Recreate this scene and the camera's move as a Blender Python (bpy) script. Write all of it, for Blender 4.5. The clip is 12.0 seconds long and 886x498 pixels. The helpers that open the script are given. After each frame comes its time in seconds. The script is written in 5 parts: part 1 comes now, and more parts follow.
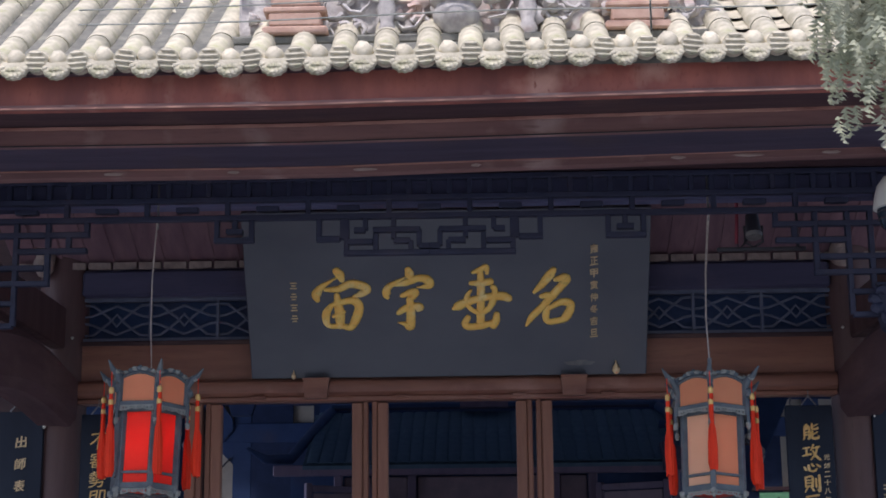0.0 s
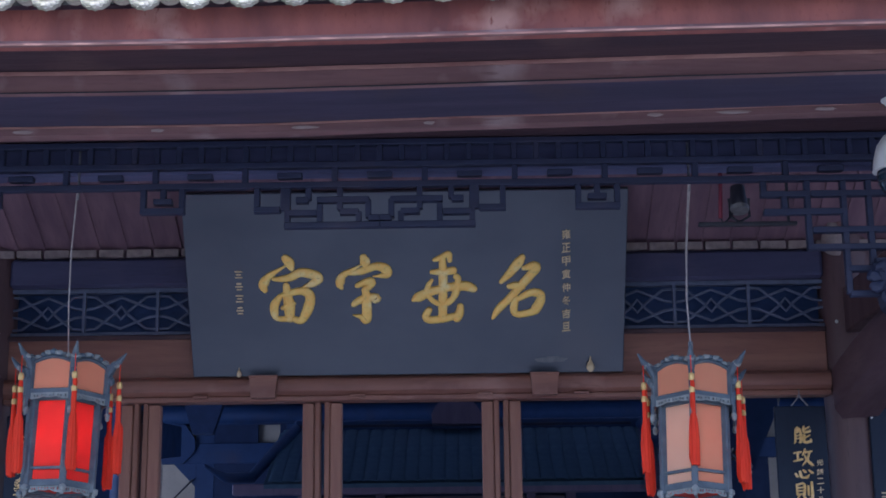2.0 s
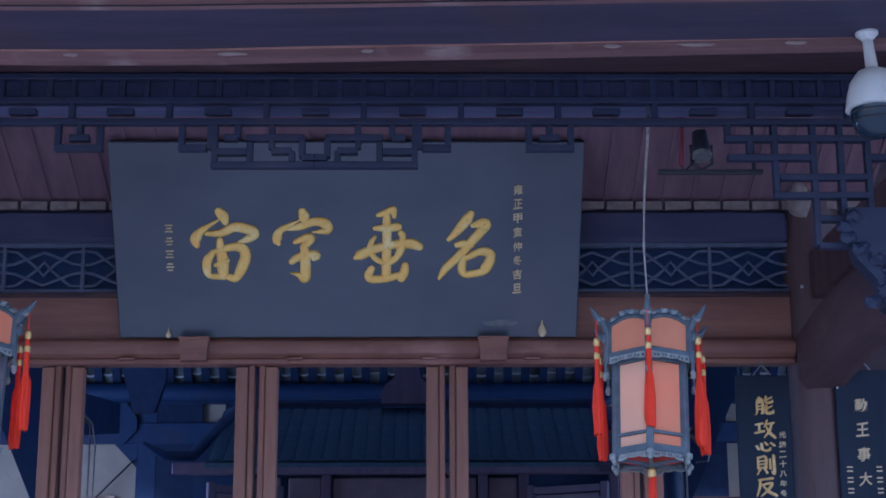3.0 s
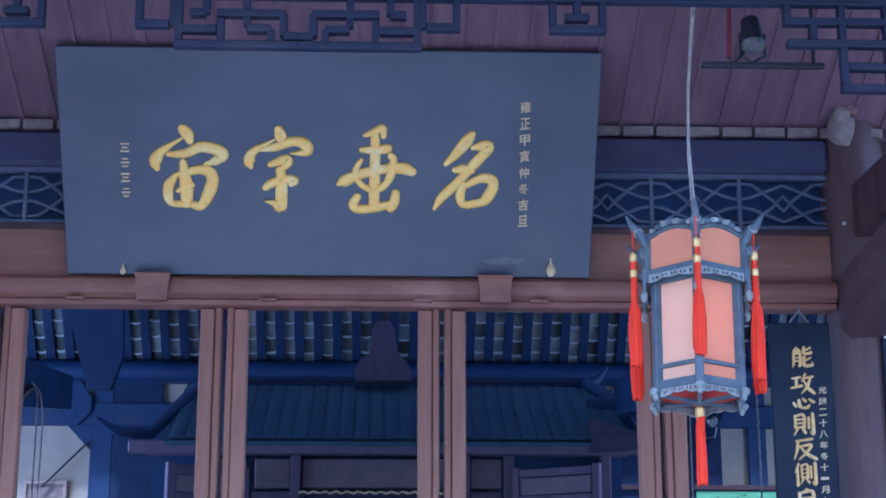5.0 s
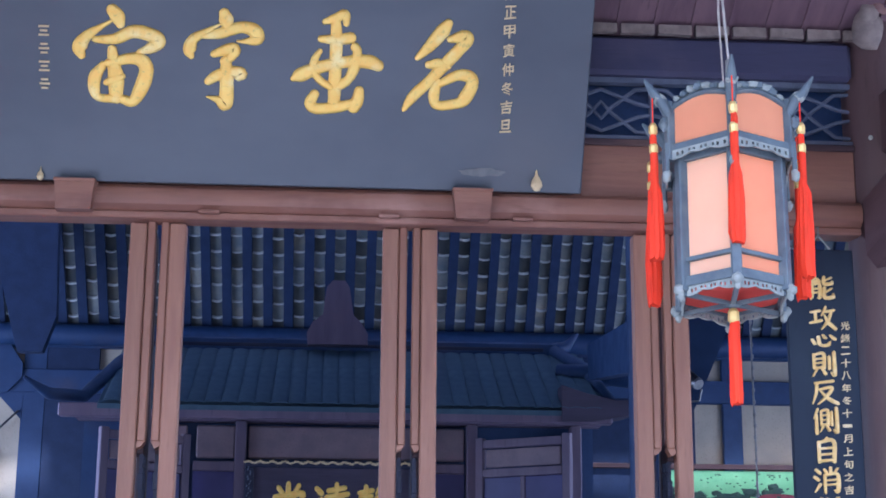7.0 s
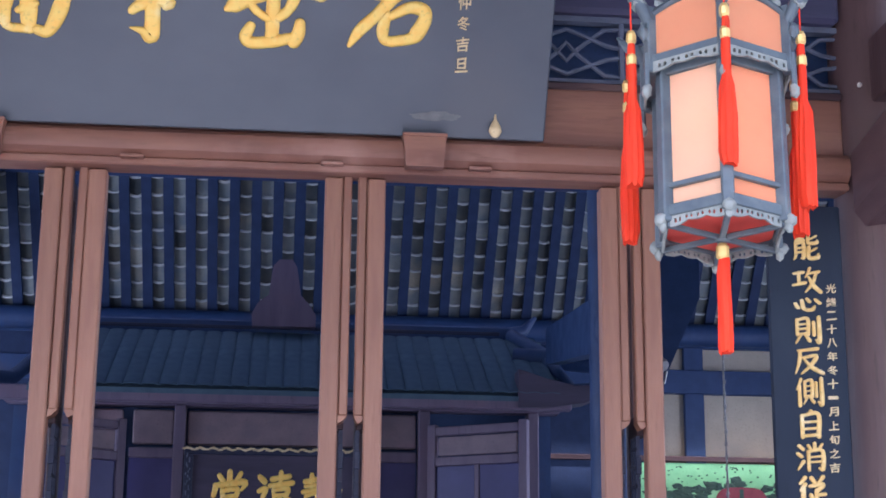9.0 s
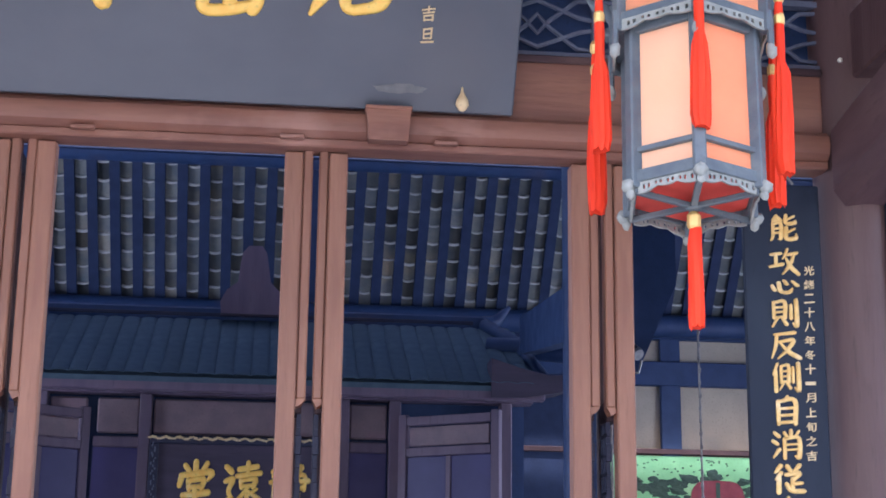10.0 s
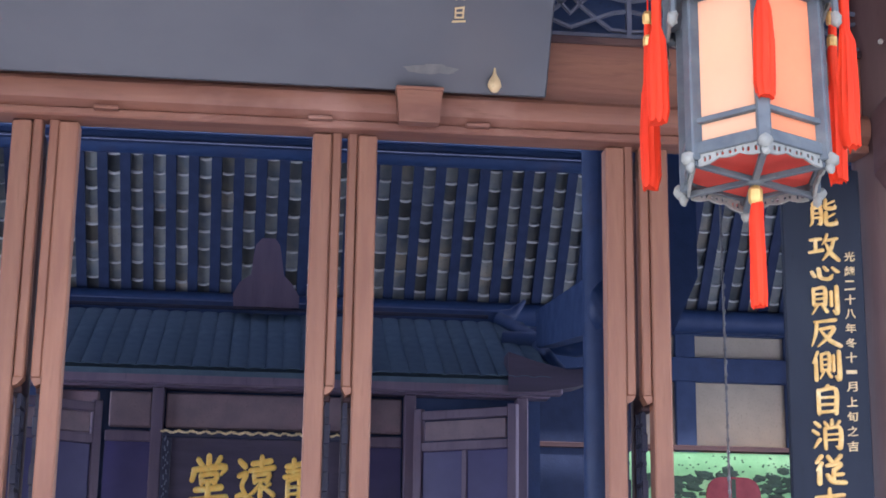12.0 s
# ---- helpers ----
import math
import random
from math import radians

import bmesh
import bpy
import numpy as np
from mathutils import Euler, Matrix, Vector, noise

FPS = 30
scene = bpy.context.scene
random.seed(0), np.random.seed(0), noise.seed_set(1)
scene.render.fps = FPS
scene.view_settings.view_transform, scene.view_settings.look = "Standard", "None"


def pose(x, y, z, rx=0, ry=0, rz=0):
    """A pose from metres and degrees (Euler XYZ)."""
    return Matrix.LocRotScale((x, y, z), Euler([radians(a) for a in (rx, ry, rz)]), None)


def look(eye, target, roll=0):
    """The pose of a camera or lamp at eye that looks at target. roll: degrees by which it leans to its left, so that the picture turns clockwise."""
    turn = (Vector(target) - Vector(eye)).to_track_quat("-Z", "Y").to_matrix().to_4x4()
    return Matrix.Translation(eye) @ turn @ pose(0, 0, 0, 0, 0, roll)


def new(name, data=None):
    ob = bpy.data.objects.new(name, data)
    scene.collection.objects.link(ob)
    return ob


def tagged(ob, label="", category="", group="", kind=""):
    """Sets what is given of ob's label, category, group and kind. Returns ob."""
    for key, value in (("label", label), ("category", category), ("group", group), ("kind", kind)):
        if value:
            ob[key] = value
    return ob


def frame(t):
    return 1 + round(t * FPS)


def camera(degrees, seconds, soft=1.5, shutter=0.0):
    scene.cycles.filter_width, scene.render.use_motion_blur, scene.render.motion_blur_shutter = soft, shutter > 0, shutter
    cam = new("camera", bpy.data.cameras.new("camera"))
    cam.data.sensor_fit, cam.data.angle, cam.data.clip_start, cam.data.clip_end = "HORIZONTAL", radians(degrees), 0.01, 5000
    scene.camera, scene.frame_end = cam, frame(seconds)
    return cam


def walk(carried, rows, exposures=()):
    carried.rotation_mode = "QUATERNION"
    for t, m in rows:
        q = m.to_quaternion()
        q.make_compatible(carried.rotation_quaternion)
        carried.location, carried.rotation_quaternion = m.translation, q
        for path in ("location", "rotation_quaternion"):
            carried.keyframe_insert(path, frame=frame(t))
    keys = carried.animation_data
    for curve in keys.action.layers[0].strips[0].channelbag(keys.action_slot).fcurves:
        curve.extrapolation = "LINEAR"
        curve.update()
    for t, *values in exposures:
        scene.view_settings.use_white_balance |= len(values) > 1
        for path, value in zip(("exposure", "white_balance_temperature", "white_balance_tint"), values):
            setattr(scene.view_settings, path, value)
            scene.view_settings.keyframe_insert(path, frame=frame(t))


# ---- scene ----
cam = camera(31.6, 12.0, 1.7)
PATH = [
    (0, (0.198, -10.378, 2.604), (0.155, -8.425, 3.034), -0.6),
    (0.5, (0.163, -10.169, 2.567), (0.114, -8.221, 3.017), -0.7),
    (1, (0.208, -9.931, 2.559), (0.158, -7.986, 3.022), -0.8),
    (1.5, (0.268, -9.749, 2.514), (0.22, -7.807, 2.986), -0.8),
    (2, (0.345, -9.492, 2.478), (0.319, -7.55, 2.955), -0.6),
    (2.5, (0.424, -9.201, 2.44), (0.429, -7.257, 2.912), -0.4),
    (3, (0.435, -8.908, 2.384), (0.458, -6.965, 2.856), -0.2),
    (4.8, (0.324, -7.843, 2.254), (0.388, -5.903, 2.736), 0.2),
    (5, (0.289, -7.74, 2.247), (0.359, -5.8, 2.73), 0.0),
    (5.5, (0.291, -7.477, 2.21), (0.366, -5.537, 2.691), 0.1),
    (6, (0.305, -7.157, 2.183), (0.397, -5.218, 2.663), 0.1),
    (6.5, (0.275, -6.878, 2.154), (0.383, -4.939, 2.635), 0.2),
    (7, (0.258, -6.633, 2.118), (0.389, -4.697, 2.6), 0.4),
    (9, (0.335, -5.977, 2.079), (0.522, -4.045, 2.564), 0.5),
    (9.5, (0.366, -5.867, 2.064), (0.565, -3.937, 2.548), 0.6),
    (10, (0.421, -5.741, 2.073), (0.633, -3.811, 2.552), 0.7),
    (10.5, (0.437, -5.666, 2.061), (0.654, -3.737, 2.542), 0.8),
    (11, (0.417, -5.625, 2.068), (0.632, -3.695, 2.547), 0.8),
    (11.5, (0.372, -5.583, 2.066), (0.586, -3.652, 2.544), 0.8),
    (12, (0.328, -5.576, 2.054), (0.538, -3.646, 2.532), 0.8),
]
walk(cam, [(t, look(eye, target, roll)) for t, eye, target, roll in PATH],
     [(0, 0.34, 6150, 23), (1.0, 0.52, 5750, 23), (1.5, 0.70, 5500, 24), (2.5, 0.9, 4950, 24), (3.2, 0.97, 4750, 25), (5, 1.75, 4550, 21), (7, 2.2, 5350, 22),
      (9, 2.3, 5950, 24), (12, 2.4, 6500, 26)])

# ---- daylight ----
world = bpy.data.worlds.new("world")
scene.world = world
world.use_nodes = True
wn = world.node_tree.nodes
sky = wn.new("ShaderNodeTexSky")
sky.sky_type = "NISHITA"
sky.sun_disc = False
sky.sun_elevation = radians(62)
sky.sun_rotation = radians(200)
sky.air_density, sky.dust_density = 1.3, 2.5
wn["Background"].inputs["Strength"].default_value = 0.12
world.node_tree.links.new(sky.outputs["Color"], wn["Background"].inputs["Color"])
sun = new("sun", bpy.data.lights.new("sun", "SUN"))
sun.data.energy, sun.data.angle, sun.data.color = 2.9, radians(3), (1.0, 0.96, 0.91)
sun.matrix_world = look((-3.0, -8.0, 16.0), (0, 0, 0))

# watts of the fill lamps added to brighten the hall interior
HALL_FILL_W = 66.0

# ---- materials ----
def mat(name, c1, c2, scale=8.0, rough=0.6, stretch=(1, 1, 1), bump=0.15, metal=0.0, fine=60.0,
        c3=None, stain=2.0, random_tone=0.0, rough_var=0.12, through_light=0.0, spec=0.5, island=0.0):
    """Two-scale noise between two tones, a third stain tone, fine relief."""
    m = bpy.data.materials.new(name)
    m.use_nodes = True
    nt, nodes = m.node_tree, m.node_tree.nodes
    bsdf = nodes["Principled BSDF"]
    coord = nodes.new("ShaderNodeTexCoord")
    mp = nodes.new("ShaderNodeMapping")
    mp.inputs["Scale"].default_value = stretch
    nt.links.new(coord.outputs["Object"], mp.inputs["Vector"])

    def noise_node(s, detail, src):
        n = nodes.new("ShaderNodeTexNoise")
        n.inputs["Scale"].default_value, n.inputs["Detail"].default_value = s, detail
        nt.links.new(src, n.inputs["Vector"])
        return n

    def mixed(fac, a, b):
        x = nodes.new("ShaderNodeMix")
        x.data_type = "RGBA"
        for sock, v in (("Factor", fac), ("A", a), ("B", b)):
            s = [i for i in x.inputs if i.name == sock and (i.type == "RGBA" or sock == "Factor")][0]
            if isinstance(v, tuple):
                s.default_value = (*v, 1)
            elif isinstance(v, float):
                s.default_value = v
            else:
                nt.links.new(v, s)
        return [o for o in x.outputs if o.type == "RGBA"][0]

    def ramp(src, a, b):
        r = nodes.new("ShaderNodeMapRange")
        r.inputs["From Min"].default_value, r.inputs["From Max"].default_value = a, b
        nt.links.new(src, r.inputs["Value"])
        return r.outputs["Result"]

    grain = noise_node(scale, 5, mp.outputs["Vector"])
    small = noise_node(fine, 3, mp.outputs["Vector"])
    col = mixed(ramp(grain.outputs["Fac"], 0.35, 0.65), c1, c2)
    if c3:
        blot = noise_node(stain, 4, coord.outputs["Object"])
        col = mixed(ramp(blot.outputs["Fac"], 0.56, 0.72), col, c3)
    tone = tuple(v * 0.72 for v in c1)
    if bump > 0.06:
        col = mixed(ramp(small.outputs["Fac"], 0.58, 0.75), col, tone)
    if island:
        geo = nodes.new("ShaderNodeNewGeometry")
        hs = nodes.new("ShaderNodeHueSaturation")
        nt.links.new(col, hs.inputs["Color"])
        rr = nodes.new("ShaderNodeMapRange")
        rr.inputs["To Min"].default_value, rr.inputs["To Max"].default_value = 1 - island, 1 + island
        nt.links.new(geo.outputs["Random Per Island"], rr.inputs["Value"])
        nt.links.new(rr.outputs["Result"], hs.inputs["Value"])
        col = hs.outputs["Color"]
    if random_tone:
        info = nodes.new("ShaderNodeObjectInfo")
        hsv = nodes.new("ShaderNodeHueSaturation")
        nt.links.new(col, hsv.inputs["Color"])
        r = nodes.new("ShaderNodeMapRange")
        r.inputs["To Min"].default_value, r.inputs["To Max"].default_value = 1 - random_tone, 1 + random_tone
        nt.links.new(info.outputs["Random"], r.inputs["Value"])
        nt.links.new(r.outputs["Result"], hsv.inputs["Value"])
        col = hsv.outputs["Color"]
    nt.links.new(col, bsdf.inputs["Base Color"])
    r = nodes.new("ShaderNodeMapRange")
    r.inputs["To Min"].default_value, r.inputs["To Max"].default_value = rough - rough_var, min(1.0, rough + rough_var)
    nt.links.new(grain.outputs["Fac"], r.inputs["Value"])
    nt.links.new(r.outputs["Result"], bsdf.inputs["Roughness"])
    bsdf.inputs["Metallic"].default_value = metal
    bsdf.inputs["Specular IOR Level"].default_value = spec
    if bump:
        b = nodes.new("ShaderNodeBump")
        b.inputs["Strength"].default_value, b.inputs["Distance"].default_value = bump, 0.01
        nt.links.new(small.outputs["Fac"], b.inputs["Height"])
        nt.links.new(b.outputs["Normal"], bsdf.inputs["Normal"])
    if through_light:
        tl = nodes.new("ShaderNodeBsdfTranslucent")
        mx = nodes.new("ShaderNodeMixShader")
        mx.inputs["Fac"].default_value = through_light
        nt.links.new(col, tl.inputs["Color"])
        nt.links.new(bsdf.outputs["BSDF"], mx.inputs[1])
        nt.links.new(tl.outputs["BSDF"], mx.inputs[2])
        nt.links.new(mx.outputs["Shader"], nodes["Material Output"].inputs["Surface"])
    return m


GX, GZ = (0.12, 1, 1), (1, 1, 0.12)
wood_red = mat("red_brown_lacquer", (0.285, 0.130, 0.088), (0.205, 0.09, 0.066), 14, 0.5, GX, 0.2, c3=(0.33, 0.17, 0.13), stain=3)
wood_post = mat("red_brown_door_wood", (0.34, 0.165, 0.105), (0.25, 0.115, 0.078), 16, 0.55, GZ, 0.22, c3=(0.36, 0.18, 0.13), stain=2.5, random_tone=0.1)
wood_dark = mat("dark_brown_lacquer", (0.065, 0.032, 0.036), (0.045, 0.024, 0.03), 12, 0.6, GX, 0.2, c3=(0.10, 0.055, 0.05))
ceil_wood = mat("plum_brown_ceiling_wood", (0.23, 0.135, 0.155), (0.165, 0.095, 0.118), 12, 0.7, (1, 0.15, 0.3), 0.2, c3=(0.2, 0.12, 0.13))
transom_mat = mat("plum_indigo_paint", (0.062, 0.060, 0.118), (0.048, 0.048, 0.098), 8, 0.6, GX, 0.15, c3=(0.085, 0.075, 0.12))
# Base raised to offset the deep shade behind the fret screen.
beam_indigo = mat("lifted_indigo_paint", (0.115, 0.125, 0.23), (0.085, 0.095, 0.18), 8, 0.7, GX, 0.15)
beam_lacquer = mat("plum_beam_lacquer", (0.115, 0.066, 0.072), (0.085, 0.048, 0.055), 10, 0.55, (1, 0.15, 1), 0.15, c3=(0.14, 0.09, 0.09))
worn_red = mat("worn_red_edge", (0.46, 0.25, 0.19), (0.30, 0.14, 0.11), 12, 0.75, (0.4, 1, 1), 0.2)
gold_old = mat("dulled_gold_leaf", (0.86, 0.60, 0.24), (0.76, 0.48, 0.16), 22, 0.45, metal=0.25, c3=(0.92, 0.74, 0.42), stain=9)
wood_col = mat("column_lacquer", (0.115, 0.066, 0.066), (0.09, 0.05, 0.052), 10, 0.5, GZ, 0.15, c3=(0.12, 0.07, 0.07))
eave_red = mat("faded_red_fascia", (0.38, 0.12, 0.085), (0.22, 0.075, 0.062), 5, 0.7, (1.2, 1, 0.5), 0.25, c3=(0.55, 0.30, 0.23), stain=3.2)
eave_brown = mat("weathered_brown_board", (0.26, 0.14, 0.125), (0.17, 0.09, 0.085), 10, 0.75, GX, 0.3, c3=(0.38, 0.27, 0.24), stain=3)
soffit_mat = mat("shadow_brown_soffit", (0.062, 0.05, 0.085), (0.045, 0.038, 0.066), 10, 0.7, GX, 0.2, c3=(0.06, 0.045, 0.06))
dull_wear = mat("weathered_board_end", (0.30, 0.24, 0.21), (0.21, 0.165, 0.15), 20, 0.8)
pale_wear = mat("flaked_pale_wood", (0.42, 0.34, 0.29), (0.3, 0.22, 0.19), 20, 0.8)
fret_mat = mat("indigo_black_wood", (0.020, 0.027, 0.062), (0.015, 0.020, 0.048), 14, 0.6, GX, 0.2, c3=(0.045, 0.042, 0.07))
# These two dark bases carry the blue haze of the shaded interior.
navy = mat("haze_blue_dark_paint", (0.019, 0.052, 0.14), (0.014, 0.042, 0.118), 8, 0.6, (1, 1, 1), 0.15, c3=(0.04, 0.052, 0.11))
rafter_mat = mat("haze_blue_black_wood", (0.009, 0.028, 0.085), (0.007, 0.022, 0.07), 8, 0.7, (1, 1, 1), 0.15)
lattice_mat = mat("blue_grey_lattice_paint", (0.13, 0.15, 0.21), (0.10, 0.12, 0.175), 14, 0.6)
plaque_mat = mat("black_blue_lacquer", (0.082, 0.098, 0.122), (0.066, 0.080, 0.104), 3, 0.34, (0.6, 1, 1), 0.06, c3=(0.085, 0.094, 0.112), stain=1.5, fine=25, spec=0.6)
plaque_worn = mat("rubbed_lacquer", (0.17, 0.175, 0.18), (0.12, 0.13, 0.14), 20, 0.6)
board_mat = mat("dark_navy_lacquer", (0.013, 0.023, 0.044), (0.010, 0.018, 0.036), 4, 0.55, (1, 1, 0.3), 0.1, c3=(0.02, 0.032, 0.052), stain=1.5, fine=30, spec=0.3)
gold = mat("gold_leaf", (1.0, 0.69, 0.17), (1.0, 0.60, 0.12), 22, 0.38, metal=0.2, c3=(1.0, 0.81, 0.34), stain=9)
pale_ink = mat("pale_gold_ink", (0.78, 0.62, 0.36), (0.66, 0.50, 0.28), 18, 0.6)
tile_mat = mat("grey_white_roof_tile", (0.60, 0.56, 0.43), (0.40, 0.38, 0.28), 16, 0.85, (1, 1, 1), 0.5, c3=(0.36, 0.37, 0.20), stain=6, random_tone=0.12)
tile_dark = mat("old_grey_tile", (0.20, 0.20, 0.17), (0.12, 0.125, 0.11), 14, 0.9, (1, 1, 1), 0.4, c3=(0.3, 0.3, 0.24), stain=5)
stucco = mat("white_stucco_ornament", (0.55, 0.53, 0.49), (0.36, 0.34, 0.33), 20, 0.85, (1, 1, 1), 0.45, c3=(0.5, 0.36, 0.3), stain=5, random_tone=0.14)
terracotta = mat("pale_terracotta", (0.52, 0.36, 0.28), (0.42, 0.27, 0.21), 12, 0.85)
red_silk = mat("red_silk_panel", (0.93, 0.06, 0.025), (0.86, 0.045, 0.02), 6, 0.7, through_light=0.35, bump=0.05)
# Paler copy of the salmon silk, with side light put into the colour.
lit_silk = mat("faded_silk_lit_panel", (0.88, 0.58, 0.37), (0.84, 0.53, 0.33), 4, 0.75, through_light=0.3, bump=0.05)
salmon_silk = mat("salmon_silk_panel", (0.88, 0.39, 0.20), (0.83, 0.35, 0.175), 4, 0.75, through_light=0.3, bump=0.05)
base_silk = mat("faded_red_silk_base", (0.68, 0.10, 0.07), (0.58, 0.075, 0.055), 5, 0.75, through_light=0.25, bump=0.05)
tassel_mat = mat("scarlet_tassel_thread", (0.96, 0.055, 0.007), (0.88, 0.04, 0.006), 30, 0.7, GZ, 0.5, through_light=0.2)
lantern_wood = mat("blue_grey_carved_wood", (0.11, 0.14, 0.155), (0.075, 0.10, 0.12), 16, 0.55, c3=(0.17, 0.2, 0.2), stain=8)
bone = mat("pale_carved_finial", (0.30, 0.32, 0.29), (0.2, 0.225, 0.21), 20, 0.6)
brass = mat("brass_bead", (0.8, 0.55, 0.2), (0.7, 0.45, 0.15), 20, 0.4, metal=0.5)
white_plastic = mat("white_plastic", (0.72, 0.72, 0.66), (0.66, 0.66, 0.6), 6, 0.4, bump=0.02)
smoke = mat("smoked_plastic", (0.014, 0.032, 0.05), (0.012, 0.027, 0.042), 6, 0.2, bump=0.0)
metal_grey = mat("dull_metal", (0.3, 0.3, 0.3), (0.2, 0.2, 0.2), 20, 0.45, metal=0.7)
black_metal = mat("black_metal", (0.02, 0.022, 0.03), (0.03, 0.03, 0.04), 20, 0.4)
cord = mat("pale_hanging_cord", (0.42, 0.38, 0.34), (0.3, 0.27, 0.25), 30, 0.8)
wall_white = mat("white_lime_plaster", (0.52, 0.46, 0.36), (0.45, 0.40, 0.32), 4, 0.9, c3=(0.40, 0.37, 0.32), stain=1.2)
paving = mat("grey_stone_paving", (0.23, 0.24, 0.25), (0.17, 0.18, 0.19), 5, 0.85, c3=(0.35, 0.35, 0.35))
teal_tile = mat("dark_teal_shrine_tile", (0.07, 0.125, 0.165), (0.058, 0.105, 0.145), 10, 0.85, random_tone=0.1)
purple_wood = mat("purple_brown_shrine_wood", (0.165, 0.125, 0.175), (0.13, 0.10, 0.15), 10, 0.6, GZ, c3=(0.17, 0.11, 0.15))
purple_panel = mat("plum_panel", (0.25, 0.185, 0.205), (0.20, 0.15, 0.18), 7, 0.6, c3=(0.3, 0.19, 0.22))
night_glass = mat("dark_window_pane", (0.040, 0.038, 0.155), (0.032, 0.030, 0.13), 5, 0.45, bump=0.0)
inner_tile = mat("pale_inner_tile", (0.20, 0.21, 0.19), (0.115, 0.14, 0.155), 6, 0.85, c3=(0.33, 0.29, 0.21), stain=1.6, island=0.7)
# Bright base stands in for daylight leaking through the tile gaps.
leak_edge = mat("light_leak_edge", (0.58, 0.60, 0.58), (0.48, 0.50, 0.5), 12, 0.9)
green_paint = mat("jade_green_paint", (0.20, 0.52, 0.27), (0.16, 0.45, 0.23), 7, 0.7, c3=(0.3, 0.6, 0.36))
leaf_paint = mat("dark_green_paint", (0.03, 0.08, 0.06), (0.02, 0.055, 0.05), 9, 0.7)
red_paint = mat("dark_red_paint", (0.22, 0.03, 0.05), (0.17, 0.02, 0.04), 9, 0.6)
bark = mat("grey_bark", (0.16, 0.12, 0.09), (0.1, 0.08, 0.06), 12, 0.9, GZ, 0.6)
cypress = mat("cypress_leaf", (0.48, 0.50, 0.36), (0.34, 0.37, 0.24), 9, 0.7, c3=(0.58, 0.57, 0.44), stain=12, through_light=0.25)

# ---- building helpers ----
ORIGIN = {}


def thing(name, loc, label, category, group="", kind=""):
    ob = new(name)
    ob.location = loc
    ORIGIN[ob] = Vector(loc)
    return tagged(ob, label, category, group, kind)


def mesh_of(name, bm, material, shift):
    me = bpy.data.meshes.new(name)
    bmesh.ops.translate(bm, verts=bm.verts, vec=shift)
    bmesh.ops.recalc_face_normals(bm, faces=bm.faces)
    bm.to_mesh(me)
    bm.free()
    me.materials.append(material)
    return me


def smooth(ob, angle=40):
    me = ob.data
    me.shade_smooth()
    bm = bmesh.new()
    bm.from_mesh(me)
    for e in bm.edges:
        e.smooth = len(e.link_faces) == 2 and e.calc_face_angle(0) < radians(angle)
    bm.to_mesh(me)
    bm.free()
    return ob


def part(name, bm, material, parent, label="", soft=0):
    """One mesh under a thing or a part; bm holds world places."""
    o = ORIGIN[parent]
    ob = new(name, mesh_of(name, bm, material, -o))
    ob.parent = parent
    ORIGIN[ob] = o
    if label:
        tagged(ob, label)
    return smooth(ob, soft) if soft else ob


def solid(name, bm, material, label, category, kind="", group="", soft=0):
    """A top-level thing or piece of the setting of one mesh, its origin at its base."""
    vs = [v.co for v in bm.verts]
    o = Vector(((min(v.x for v in vs) + max(v.x for v in vs)) / 2, (min(v.y for v in vs) + max(v.y for v in vs)) / 2, min(v.z for v in vs)))
    ob = new(name, mesh_of(name, bm, material, -o))
    ob.location = o
    ORIGIN[ob] = o
    tagged(ob, label, category, group, kind)
    return smooth(ob, soft) if soft else ob


def box(x0, x1, y0, y1, z0, z1, bev=0.0, bm=None):
    own = bmesh.new()
    bmesh.ops.create_cube(own, size=1)
    for v in own.verts:
        v.co = Vector(((x0 + x1) / 2 + v.co.x * (x1 - x0), (y0 + y1) / 2 + v.co.y * (y1 - y0), (z0 + z1) / 2 + v.co.z * (z1 - z0)))
    if bev:
        bmesh.ops.bevel(own, geom=own.edges[:], offset=bev, segments=1, affect="EDGES")
    return joined(bm, own)


def joined(bm, own):
    if bm is None:
        return own
    me = bpy.data.meshes.new("tmp")
    own.to_mesh(me)
    own.free()
    bm.from_mesh(me)
    bpy.data.meshes.remove(me)
    return bm


def rod(a, b, r0, r1=None, n=10, bm=None):
    """A round or tapered bar from a to b."""
    a, b = Vector(a), Vector(b)
    r1 = r0 if r1 is None else r1
    own = bmesh.new()
    d = b - a
    q = d.to_track_quat("Z", "Y")
    rings = []
    for p, r in ((a, r0), (b, r1)):
        rings.append([own.verts.new(p + q @ Vector((r * math.cos(k * math.tau / n), r * math.sin(k * math.tau / n), 0))) for k in range(n)])
    for k in range(n):
        own.faces.new((rings[0][k], rings[0][(k + 1) % n], rings[1][(k + 1) % n], rings[1][k]))
    own.faces.new(rings[0][::-1])
    own.faces.new(rings[1])
    return joined(bm, own)


def lathe(profile, cx, cy, n=16, bm=None):
    """Turn (radius, z) pairs about the upright axis at cx, cy."""
    own = bmesh.new()
    rings = [[own.verts.new((cx + r * math.cos(k * math.tau / n), cy + r * math.sin(k * math.tau / n), z)) for k in range(n)] for r, z in profile]
    for a, b in zip(rings, rings[1:]):
        for k in range(n):
            own.faces.new((a[k], a[(k + 1) % n], b[(k + 1) % n], b[k]))
    own.faces.new(rings[0][::-1])
    own.faces.new(rings[-1])
    return joined(bm, own)


